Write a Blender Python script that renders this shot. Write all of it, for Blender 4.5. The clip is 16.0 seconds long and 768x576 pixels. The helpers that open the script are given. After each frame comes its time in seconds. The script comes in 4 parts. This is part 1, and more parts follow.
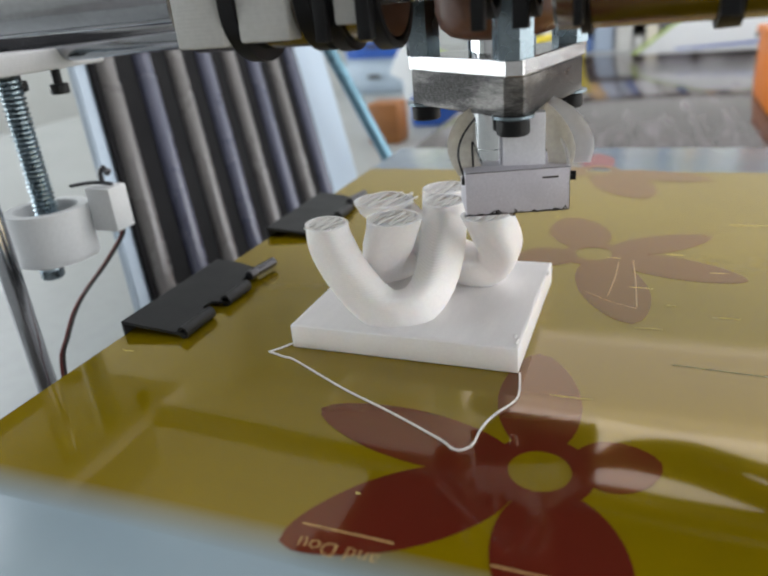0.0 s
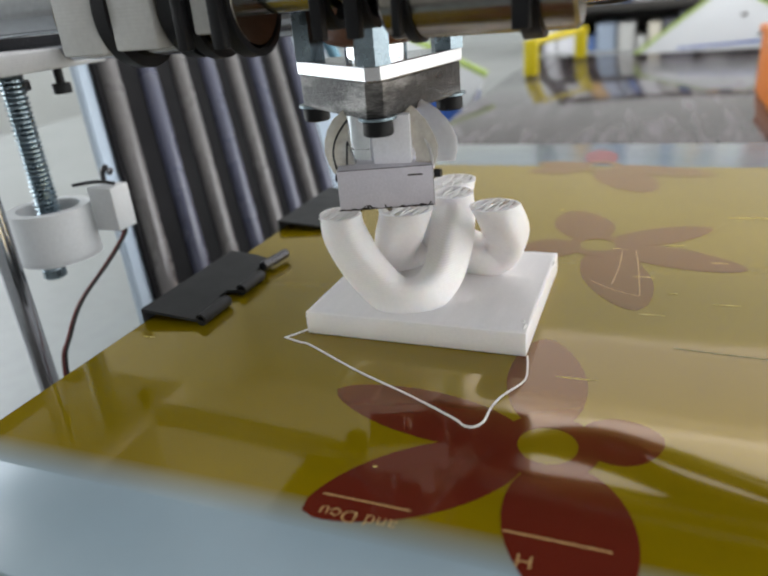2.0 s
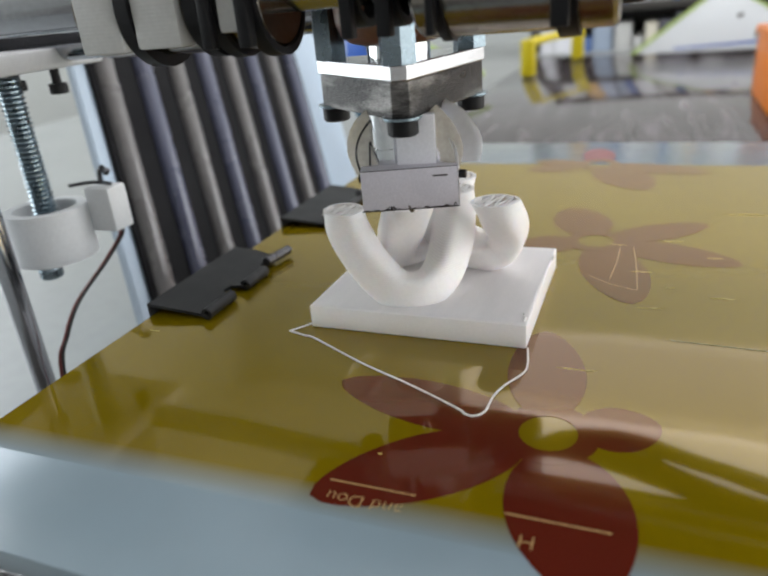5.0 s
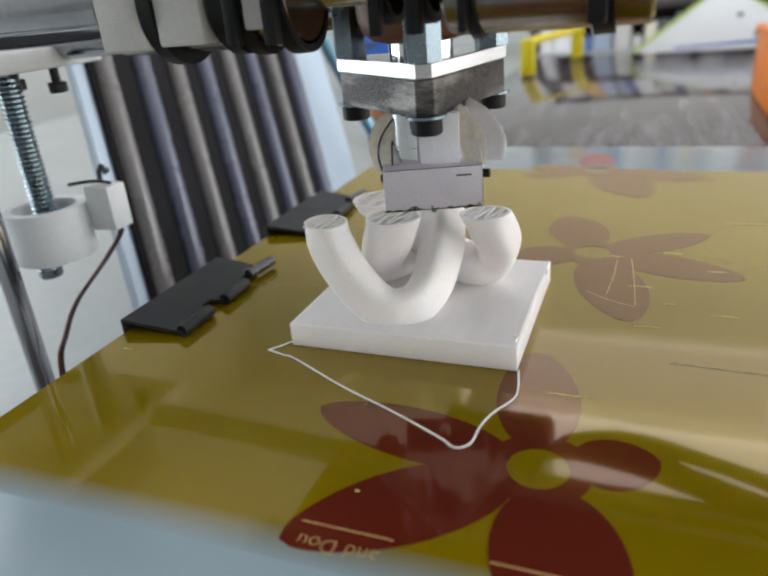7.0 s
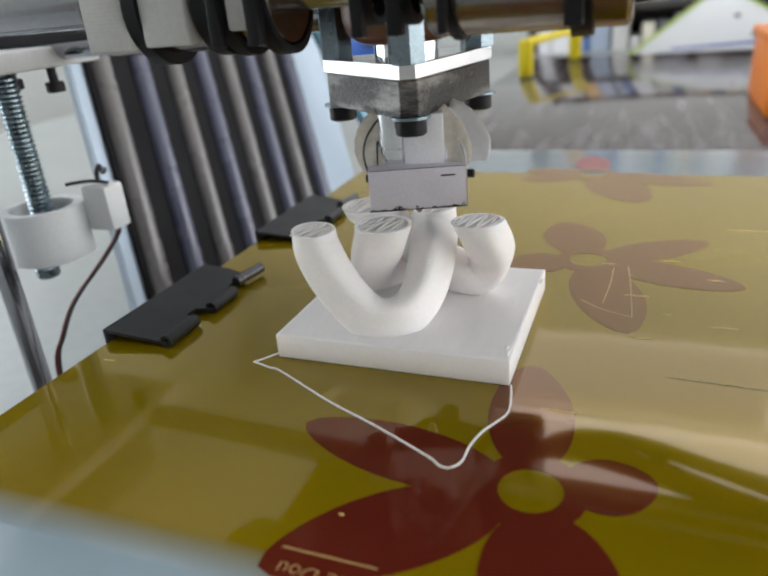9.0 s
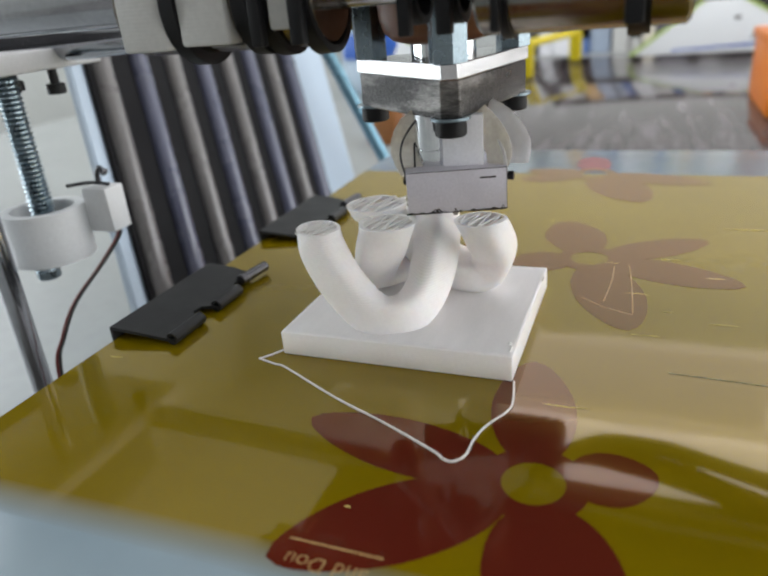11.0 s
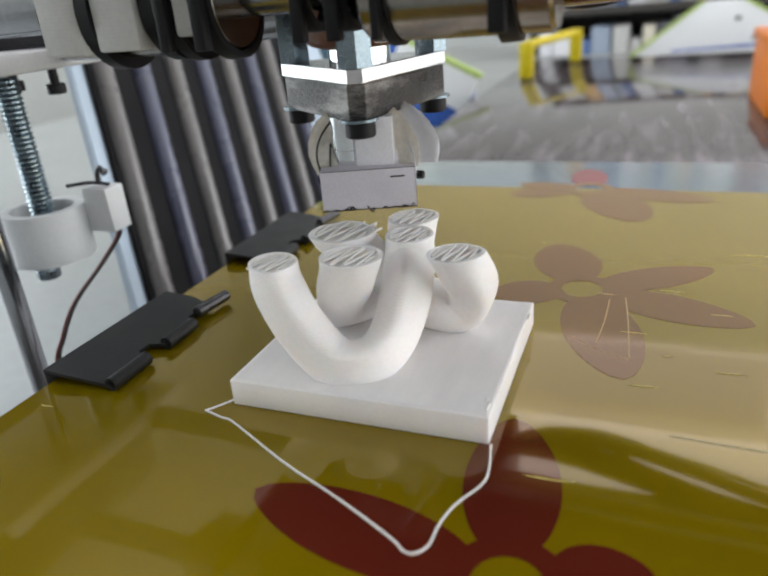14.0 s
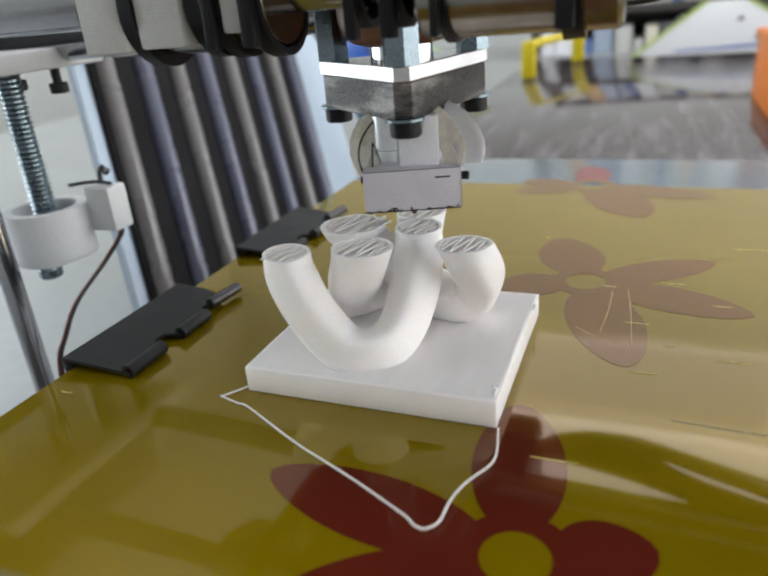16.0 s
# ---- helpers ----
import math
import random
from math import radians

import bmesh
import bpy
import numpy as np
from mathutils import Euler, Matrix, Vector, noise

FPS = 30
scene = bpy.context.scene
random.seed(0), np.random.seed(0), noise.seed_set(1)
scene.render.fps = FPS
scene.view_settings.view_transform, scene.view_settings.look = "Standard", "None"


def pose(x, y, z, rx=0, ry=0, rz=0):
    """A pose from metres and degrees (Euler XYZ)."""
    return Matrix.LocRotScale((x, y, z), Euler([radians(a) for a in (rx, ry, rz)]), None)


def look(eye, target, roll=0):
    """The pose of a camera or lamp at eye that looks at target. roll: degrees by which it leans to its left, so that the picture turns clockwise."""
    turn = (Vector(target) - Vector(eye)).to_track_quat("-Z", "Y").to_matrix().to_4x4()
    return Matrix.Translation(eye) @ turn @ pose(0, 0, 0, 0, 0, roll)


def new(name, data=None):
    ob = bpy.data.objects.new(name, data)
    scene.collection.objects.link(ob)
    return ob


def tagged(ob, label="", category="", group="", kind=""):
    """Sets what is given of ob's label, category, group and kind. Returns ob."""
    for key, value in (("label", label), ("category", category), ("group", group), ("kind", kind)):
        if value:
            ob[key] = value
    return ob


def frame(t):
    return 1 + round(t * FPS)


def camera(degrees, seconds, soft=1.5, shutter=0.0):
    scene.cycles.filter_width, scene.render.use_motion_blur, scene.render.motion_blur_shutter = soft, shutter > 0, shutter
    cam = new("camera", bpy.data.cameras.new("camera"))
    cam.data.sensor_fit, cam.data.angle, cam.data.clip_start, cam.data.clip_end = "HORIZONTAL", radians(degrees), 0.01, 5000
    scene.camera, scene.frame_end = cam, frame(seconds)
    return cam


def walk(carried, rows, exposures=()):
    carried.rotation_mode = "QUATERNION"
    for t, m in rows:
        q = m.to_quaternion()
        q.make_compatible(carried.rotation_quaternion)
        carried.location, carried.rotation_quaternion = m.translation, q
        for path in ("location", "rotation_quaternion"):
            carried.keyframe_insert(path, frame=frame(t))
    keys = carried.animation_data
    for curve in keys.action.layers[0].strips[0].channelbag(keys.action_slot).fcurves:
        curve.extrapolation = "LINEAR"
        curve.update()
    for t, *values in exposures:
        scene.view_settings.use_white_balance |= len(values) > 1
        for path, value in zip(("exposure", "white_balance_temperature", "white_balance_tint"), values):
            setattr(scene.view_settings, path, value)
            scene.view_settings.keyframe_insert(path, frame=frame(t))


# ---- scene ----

MM = 0.001

# camera: clamped by the printer, trembling slightly
cam = camera(59.94, 16.0, soft=2.2)
EYE = (0.06396, -0.10126, 0.06293)
TREMBLE = [
    (0, 66.230, 4.740, 20.975), (0.5, 66.231, 4.714, 21.015), (1, 66.210, 4.782, 21.047), (1.5, 66.193, 4.824, 21.092),
    (2, 66.192, 4.774, 21.132), (2.5, 66.203, 4.796, 21.013), (3, 66.184, 4.752, 20.853), (3.5, 66.191, 4.678, 20.916),
    (4, 66.212, 4.727, 20.942), (6.5, 66.146, 4.700, 20.841), (7, 66.131, 4.677, 20.869), (7.5, 66.139, 4.677, 20.880),
    (8, 66.135, 4.631, 20.788), (8.5, 66.129, 4.542, 20.646), (9, 66.140, 4.560, 20.719), (11.5, 66.282, 4.565, 20.782),
    (12, 66.267, 4.560, 20.848), (12.5, 66.272, 4.611, 20.889), (13, 66.299, 4.570, 20.953), (13.5, 66.304, 4.493, 20.862),
    (14, 66.304, 4.508, 20.789), (14.5, 66.258, 4.540, 20.810), (15, 66.279, 4.468, 20.908), (15.5, 66.309, 4.535, 20.974),
    (16, 66.302, 4.442, 20.971)]
walk(cam, [(t, pose(*EYE, a, b, c)) for t, a, b, c in TREMBLE], exposures=[(0, 0.0), (16, 0.0)])
cam.data.dof.use_dof = True
cam.data.dof.focus_distance = 0.125
cam.data.dof.aperture_fstop = 20

# daylight: sky through the windows
world = bpy.data.worlds.new("sky")
scene.world = world
world.use_nodes = True
wn = world.node_tree
sky = wn.nodes.new("ShaderNodeTexSky")
sky.sky_type, sky.sun_disc, sky.sun_elevation, sky.sun_rotation = "NISHITA", False, radians(40), radians(250)
wn.nodes["Background"].inputs["Strength"].default_value = 0.12
wn.links.new(sky.outputs[0], wn.nodes["Background"].inputs["Color"])


def window_light(name, eye, target, sx, sy, watts, colour):
    data = bpy.data.lights.new(name, "AREA")
    data.shape, data.size, data.size_y, data.energy, data.color = "RECTANGLE", sx, sy, watts, colour
    ob = new(name, data)
    ob.matrix_world = look(eye, target)
    return ob


window_light("window_light_left", (-1.74, 0.15, 0.375), (0, 0.15, 0.35), 1.7, 1.05, 28, (0.88, 0.95, 1.0))
window_light("window_light_north", (0.6, 2.36, 1.465), (0.6, 0, 1.465), 2.5, 0.43, 4.5, (1.0, 0.92, 0.92))
window_light("skylight", (0.7, 1.345, 1.66), (0.7, 1.346, 0), 2.3, 2.08, 36, (1.0, 0.955, 0.94))
window_light("window_light_east", (1.94, 0.6, 0.5), (0, 0.6, 0.5), 3.4, 1.3, 45, (1.0, 0.98, 0.97))


# ---------------------------------------------------------------- materials
def mat(name, colour, rough=0.5, metal=0.0, var=0.12, scale=40.0, fine=900.0, bump=0.0, spec=0.5, ior=1.5, coat=0.0,
        trans=0.0, sss=0.0, tint=None, mix=0.0, stretch=(1, 1, 1), alpha=1.0):
    """A surface with blotches (scale) and grain (fine), both per metre; tint: a second colour blotched in."""
    m = bpy.data.materials.new(name)
    m.use_nodes = True
    nt = m.node_tree
    p = nt.nodes["Principled BSDF"]
    p.inputs["Metallic"].default_value, p.inputs["IOR"].default_value = metal, ior
    p.inputs["Specular IOR Level"].default_value = spec
    p.inputs["Coat Weight"].default_value, p.inputs["Coat Roughness"].default_value = coat, 0.05
    p.inputs["Transmission Weight"].default_value = trans
    p.inputs["Alpha"].default_value = alpha
    if sss:
        p.inputs["Subsurface Weight"].default_value = sss
        p.inputs["Subsurface Radius"].default_value = (0.003, 0.0025, 0.002)
        p.inputs["Subsurface Scale"].default_value = 1.0
    tc = nt.nodes.new("ShaderNodeTexCoord")
    mp = nt.nodes.new("ShaderNodeMapping")
    mp.inputs["Scale"].default_value = stretch
    nt.links.new(tc.outputs["Object"], mp.inputs["Vector"])
    big, small = nt.nodes.new("ShaderNodeTexNoise"), nt.nodes.new("ShaderNodeTexNoise")
    for n, s, dt in ((big, scale, 4.0), (small, fine, 3.0)):
        n.inputs["Scale"].default_value, n.inputs["Detail"].default_value = s, dt
        nt.links.new(mp.outputs[0], n.inputs["Vector"])
    add = nt.nodes.new("ShaderNodeMath")
    add.operation = "ADD"
    nt.links.new(big.outputs["Fac"], add.inputs[0]), nt.links.new(small.outputs["Fac"], add.inputs[1])
    ramp = nt.nodes.new("ShaderNodeMapRange")
    ramp.inputs["From Min"].default_value, ramp.inputs["From Max"].default_value = 0.7, 1.3
    ramp.inputs["To Min"].default_value, ramp.inputs["To Max"].default_value = 1 - var, 1 + var
    nt.links.new(add.outputs[0], ramp.inputs["Value"])
    rnd = nt.nodes.new("ShaderNodeMix")
    rnd.data_type = "RGBA"
    rnd.inputs["A"].default_value = (*colour, 1)
    rnd.inputs["B"].default_value = (*(tint or colour), 1)
    sh = nt.nodes.new("ShaderNodeMapRange")
    sh.inputs["From Min"].default_value, sh.inputs["From Max"].default_value = 0.5, 0.7
    sh.inputs["To Max"].default_value = mix
    nt.links.new(big.outputs["Fac"], sh.inputs["Value"]), nt.links.new(sh.outputs[0], rnd.inputs["Factor"])
    mul = nt.nodes.new("ShaderNodeVectorMath")
    mul.operation = "SCALE"
    nt.links.new(rnd.outputs["Result"], mul.inputs[0]), nt.links.new(ramp.outputs[0], mul.inputs["Scale"])
    nt.links.new(mul.outputs[0], p.inputs["Base Color"])
    rr = nt.nodes.new("ShaderNodeMapRange")
    rr.inputs["From Min"].default_value, rr.inputs["From Max"].default_value = 0.3, 0.7
    rr.inputs["To Min"].default_value, rr.inputs["To Max"].default_value = max(0.0, rough * 0.8), min(1, rough * 1.2)
    nt.links.new(big.outputs["Fac"], rr.inputs["Value"]), nt.links.new(rr.outputs[0], p.inputs["Roughness"])
    if bump:
        b = nt.nodes.new("ShaderNodeBump")
        b.inputs["Strength"].default_value, b.inputs["Distance"].default_value = min(1, bump), 0.0004
        nt.links.new(small.outputs["Fac"], b.inputs["Height"]), nt.links.new(b.outputs[0], p.inputs["Normal"])
    return m


def layered(m, period, strength):
    """Fine horizontal layer lines of a printed part, of that period in metres."""
    nt = m.node_tree
    tc = nt.nodes.new("ShaderNodeTexCoord")
    w = nt.nodes.new("ShaderNodeTexWave")
    w.bands_direction, w.inputs["Scale"].default_value = "Z", 0.314159 / period
    w.inputs["Distortion"].default_value, w.inputs["Detail"].default_value = 0.6, 1.0
    nt.links.new(tc.outputs["Object"], w.inputs["Vector"])
    b = nt.nodes.new("ShaderNodeBump")
    b.inputs["Strength"].default_value, b.inputs["Distance"].default_value = strength, 0.0001
    nt.links.new(w.outputs["Fac"], b.inputs["Height"])
    nt.links.new(b.outputs[0], nt.nodes["Principled BSDF"].inputs["Normal"])
    return m


def film_mat(name, colour, gloss, ior, rough=0.045, under=None):
    """Film over glass: colour below, a gloss on top by Fresnel, slightly wavy, and under it the glass's own gloss, tinted by the film."""
    m = bpy.data.materials.new(name)
    m.use_nodes = True
    nt = m.node_tree
    nt.nodes.remove(nt.nodes["Principled BSDF"])
    out = nt.nodes["Material Output"]
    tc = nt.nodes.new("ShaderNodeTexCoord")
    big, small = nt.nodes.new("ShaderNodeTexNoise"), nt.nodes.new("ShaderNodeTexNoise")
    big.inputs["Scale"].default_value, small.inputs["Scale"].default_value = 11.0, 160.0
    big.inputs["Detail"].default_value, small.inputs["Detail"].default_value = 5.0, 3.0
    ramp = nt.nodes.new("ShaderNodeMapRange")
    ramp.inputs["From Min"].default_value, ramp.inputs["From Max"].default_value = 0.3, 0.7
    ramp.inputs["To Min"].default_value, ramp.inputs["To Max"].default_value = 0.80, 1.20
    scale = nt.nodes.new("ShaderNodeVectorMath")
    scale.operation = "SCALE"
    scale.inputs[0].default_value = colour
    dif, glo = nt.nodes.new("ShaderNodeBsdfDiffuse"), nt.nodes.new("ShaderNodeBsdfAnisotropic")
    fre, mix = nt.nodes.new("ShaderNodeFresnel"), nt.nodes.new("ShaderNodeMixShader")
    glo.inputs["Color"].default_value, glo.inputs["Roughness"].default_value = (*gloss, 1), rough
    fre.inputs["IOR"].default_value = ior
    bump = nt.nodes.new("ShaderNodeBump")
    bump.inputs["Strength"].default_value, bump.inputs["Distance"].default_value = 0.12, 0.0002
    wave = nt.nodes.new("ShaderNodeTexNoise")
    wave.inputs["Scale"].default_value, wave.inputs["Detail"].default_value = 70.0, 1.0
    for n in (big, small, wave):
        nt.links.new(tc.outputs["Object"], n.inputs["Vector"])
    for a, b in ((big.outputs["Fac"], ramp.inputs["Value"]), (ramp.outputs[0], scale.inputs["Scale"]), (scale.outputs[0], dif.inputs["Color"]),
                 (wave.outputs["Fac"], bump.inputs["Height"]), (bump.outputs[0], glo.inputs["Normal"]), (fre.outputs[0], mix.inputs[0]),
                 (dif.outputs[0], mix.inputs[1]), (glo.outputs[0], mix.inputs[2]), (mix.outputs[0], out.inputs["Surface"])):
        nt.links.new(a, b)
    if under:
        glass, low = nt.nodes.new("ShaderNodeBsdfAnisotropic"), nt.nodes.new("ShaderNodeMixShader")
        glass.inputs["Color"].default_value, glass.inputs["Roughness"].default_value = (*under, 1), 0.12
        nt.links.new(fre.outputs[0], low.inputs[0]), nt.links.new(dif.outputs[0], low.inputs[1])
        nt.links.new(glass.outputs[0], low.inputs[2]), nt.links.new(low.outputs[0], mix.inputs[1])
    return m


KAPTON = film_mat("yellow_film", (0.172, 0.119, 0.001), (1.0, 0.91, 0.90), 1.5, 0.04, (0.88, 0.65, 0.06))
RED = film_mat("red_board", (0.095, 0.013, 0.007), (1.0, 0.91, 0.90), 1.5, 0.04, (0.88, 0.60, 0.08))
BARE = film_mat("bare_glass", (0.22, 0.285, 0.325), (1.0, 1.0, 1.0), 1.52, 0.19)
BARE_RED = mat("bare_red", (0.25, 0.02, 0.025), 0.06, var=0.1, scale=20, fine=90)
SILK = mat("gold_silk", (0.48, 0.31, 0.12), 0.3, var=0.05)
SCRATCH = mat("film_crease", (0.75, 0.62, 0.18), 0.15, var=0.1)
EDGE = mat("glass_edge", (0.35, 0.36, 0.2), 0.1, var=0.1)
PLA = layered(mat("white_filament", (0.93, 0.90, 0.885), 0.42, var=0.03, scale=120, fine=1500, sss=0.4), 0.0004, 0.25)
PLA_SKIN = mat("white_top_layer", (0.93, 0.90, 0.885), 0.45, var=0.035, scale=90, fine=1500, bump=0.15, sss=0.2, stretch=(6, 1, 1))
STRAND = mat("white_strand", (0.80, 0.78, 0.75), 0.4, var=0.03)
CHAR = mat("black_coated_steel", (0.013, 0.014, 0.015), 0.5, var=0.2, scale=60, fine=1200, bump=0.05, spec=0.3)
CLIP_WIRE = mat("dark_clip_steel", (0.05, 0.05, 0.055), 0.3, metal=0.6, var=0.2)
ALU = mat("bright_aluminium", (0.68, 0.68, 0.69), 0.22, metal=1.0, var=0.05, scale=150, fine=2500, bump=0.08, stretch=(1, 1, 6))
STEEL_DARK = mat("sawn_dark_metal", (0.060, 0.058, 0.057), 0.34, metal=1.0, var=0.5, scale=120, fine=2200, bump=0.6, tint=(0.30, 0.29, 0.28), mix=1.0, stretch=(0.5, 0.5, 2))
BLOCK = mat("heater_block_metal", (0.66, 0.64, 0.70), 0.42, metal=0.15, var=0.08, scale=120, fine=2600, bump=0.1)
GLARE_WHITE = mat("reflection_white", (0.90, 0.90, 0.94), 0.2, metal=0.1, var=0.06, scale=200, fine=2000)
CHROME = mat("polished_steel", (0.80, 0.82, 0.84), 0.07, metal=1.0, var=0.05, scale=60, fine=900)
ZINC = mat("zinc_plated_steel", (0.25, 0.31, 0.345), 0.28, metal=1.0, var=0.15, scale=200, fine=2000)
RODM = mat("smooth_rod_steel", (0.42, 0.43, 0.46), 0.16, metal=1.0, var=0.1, scale=40, fine=900)
BEARING = mat("bearing_steel", (0.30, 0.27, 0.235), 0.2, metal=1.0, var=0.2, scale=60, fine=900)
BLACK = mat("black_oxide", (0.008, 0.008, 0.009), 0.45, var=0.2, scale=200, spec=0.25)
NYLON = mat("black_nylon", (0.010, 0.010, 0.011), 0.45, var=0.15, scale=200, spec=0.2)
PLASTIC = layered(mat("white_printed_plastic", (0.66, 0.68, 0.69), 0.45, var=0.05, scale=60, fine=1200), 0.0006, 0.25)
GREYPLA = layered(mat("pale_grey_printed_plastic", (0.52, 0.52, 0.50), 0.5, var=0.06, scale=60, fine=1200), 0.0006, 0.25)
PEEK = mat("brown_peek", (0.20, 0.085, 0.045), 0.3, var=0.12, scale=90, fine=900)
TAPE = mat("cream_tape", (0.86, 0.81, 0.70), 0.22, var=0.15, scale=150, fine=900, bump=0.1, trans=0.4, alpha=0.75, tint=(0.6, 0.48, 0.3), mix=0.5)
SLEEVE = mat("milky_sleeve", (0.88, 0.88, 0.90), 0.3, var=0.06, scale=100, fine=900, trans=0.5, alpha=0.7)
SOOT = mat("burnt_plastic", (0.02, 0.014, 0.012), 0.6, var=0.3, scale=500)
MOTOR = mat("black_motor", (0.02, 0.02, 0.022), 0.4, var=0.2, scale=60)
WIRE_RED = mat("red_wire", (0.16, 0.02, 0.018), 0.4, var=0.1)
WIRE_BLACK = mat("black_wire", (0.02, 0.018, 0.018), 0.4, var=0.1)
CREAM = mat("pale_wall_paint", (0.60, 0.63, 0.61), 0.7, var=0.05, scale=3, fine=80, bump=0.05)
DIM = mat("unseen_wall_grey", (0.34, 0.33, 0.32), 0.7, var=0.06, scale=3, fine=80, bump=0.05)
TABLE = mat("pale_table", (0.30, 0.315, 0.305), 0.5, var=0.06, scale=8, fine=120)
CEIL = mat("white_ceiling", (0.88, 0.87, 0.855), 0.8, var=0.03, scale=3, fine=60)
FLOOR = mat("grey_floor", (0.25, 0.24, 0.22), 0.6, var=0.15, scale=6, fine=60)
# panel: highlights on the ribs and shade between them are put into the colours
RIB_SHADE = mat("shaded_rib_gaps", (0.010, 0.010, 0.011), 0.7, var=0.12, scale=30, fine=300, spec=0.12)
RIB_LIT_WARM = mat("warm_highlight_rib", (0.13, 0.123, 0.12), 0.28, var=0.1, scale=30, fine=300, coat=0.7)
RIB_LIT_COOL = mat("cool_highlight_rib", (0.07, 0.076, 0.12), 0.28, var=0.1, scale=30, fine=300, coat=0.7)
PALEBLUE = mat("pale_blue_board", (0.42, 0.51, 0.60), 0.5, var=0.05, scale=20)
TEAL = mat("teal_tube", (0.17, 0.33, 0.42), 0.25, metal=0.5, var=0.1, scale=30)
# the stretched pale streaks are reflections put into the film's colour
FILM = mat("brown_film_reflection_streaks", (0.085, 0.070, 0.069), 0.08, var=0.4, scale=16, fine=60, tint=(0.14, 0.12, 0.13), mix=0.9, stretch=(5, 0.6, 1))
WHITE_CARD = mat("white_card", (0.80, 0.83, 0.85), 0.5, var=0.03, scale=10)
GREEN = mat("lime_edge", (0.45, 0.60, 0.16), 0.5, var=0.05)
BLUE = mat("blue_plastic", (0.03, 0.11, 0.45), 0.35, var=0.1, scale=20)
YELLOW = mat("yellow_plastic", (0.62, 0.50, 0.01), 0.35, var=0.08, scale=20)
ORANGE = mat("orange_plastic", (0.66, 0.17, 0.01), 0.4, var=0.08, scale=20)
BROWN = mat("brown_wood", (0.28, 0.11, 0.03), 0.5, var=0.2, scale=30, fine=200, stretch=(1, 1, 6))
SHELFM = mat("dark_shelf_wood", (0.05, 0.045, 0.04), 0.5, var=0.2, scale=10, fine=80)
FRAME = mat("white_window_frame", (0.75, 0.75, 0.74), 0.4, var=0.03, scale=10)


# ---------------------------------------------------------------- mesh helpers, in millimetres
def link(name, bm, material, smooth=True, parent=None, label=""):
    bmesh.ops.recalc_face_normals(bm, faces=bm.faces)
    me = bpy.data.meshes.new(name)
    for v in bm.verts:
        v.co *= MM
    for f in bm.faces:
        f.smooth = smooth
    bm.to_mesh(me)
    bm.free()
    if smooth:
        me.set_sharp_from_angle(angle=radians(38))
    for mm in (material if isinstance(material, (list, tuple)) else [material]):
        me.materials.append(mm)
    ob = new(name, me)
    if parent is not None:
        ob.parent = parent
    if label:
        ob["label"] = label
    return ob


def part(name, bm, material, parent, label="", smooth=True):
    return link(name, bm, material, smooth, parent, label)


def thing(name, label, category, group="", kind="", at=(0, 0, 0)):
    ob = new(name)
    ob.empty_display_size = 0.01
    ob.location = Vector(at) * MM
    return tagged(ob, label, category, group, kind)


def box(bm, x0, x1, y0, y1, z0, z1, bevel=0.0, m=None, seg=2):
    r = bmesh.ops.create_cube(bm, size=1)
    vs = r["verts"]
    for v in vs:
        v.co = Vector((x0 + (v.co.x + 0.5) * (x1 - x0), y0 + (v.co.y + 0.5) * (y1 - y0), z0 + (v.co.z + 0.5) * (z1 - z0)))
    fresh = vs
    if bevel:
        es = list({e for v in vs for e in v.link_edges})
        out = bmesh.ops.bevel(bm, geom=es, offset=bevel, segments=seg, affect="EDGES", profile=0.5)
        fresh = list({v for f in out["faces"] for v in f.verts} | {v for v in vs if v.is_valid})
    if m is not None:
        bmesh.ops.transform(bm, matrix=m, verts=[v for v in fresh if v.is_valid])
    return bm


def prism(bm, poly, z0, z1, bevel=0.0):
    vs = [bm.verts.new((x, y, z0)) for x, y in poly]
    f = bm.faces.new(vs)
    ext = bmesh.ops.extrude_face_region(bm, geom=[f])
    top = [g for g in ext["geom"] if isinstance(g, bmesh.types.BMVert)]
    for v in top:
        v.co.z = z1
    if bevel:
        es = list({e for v in vs + top for e in v.link_edges})
        bmesh.ops.bevel(bm, geom=es, offset=bevel, segments=2, affect="EDGES", profile=0.5)
    return bm


def catmull(pts, n=10):
    pts = [Vector(p) for p in pts]
    out = []
    for i in range(len(pts) - 1):
        a, b = pts[max(i - 1, 0)], pts[i]
        c, e = pts[i + 1], pts[min(i + 2, len(pts) - 1)]
        for k in range(n):
            t = k / n
            out.append(0.5 * (2 * b + (c - a) * t + (2 * a - 5 * b + 4 * c - e) * t * t + (3 * b - a - 3 * c + e) * t ** 3))
    out.append(pts[-1])
    return out


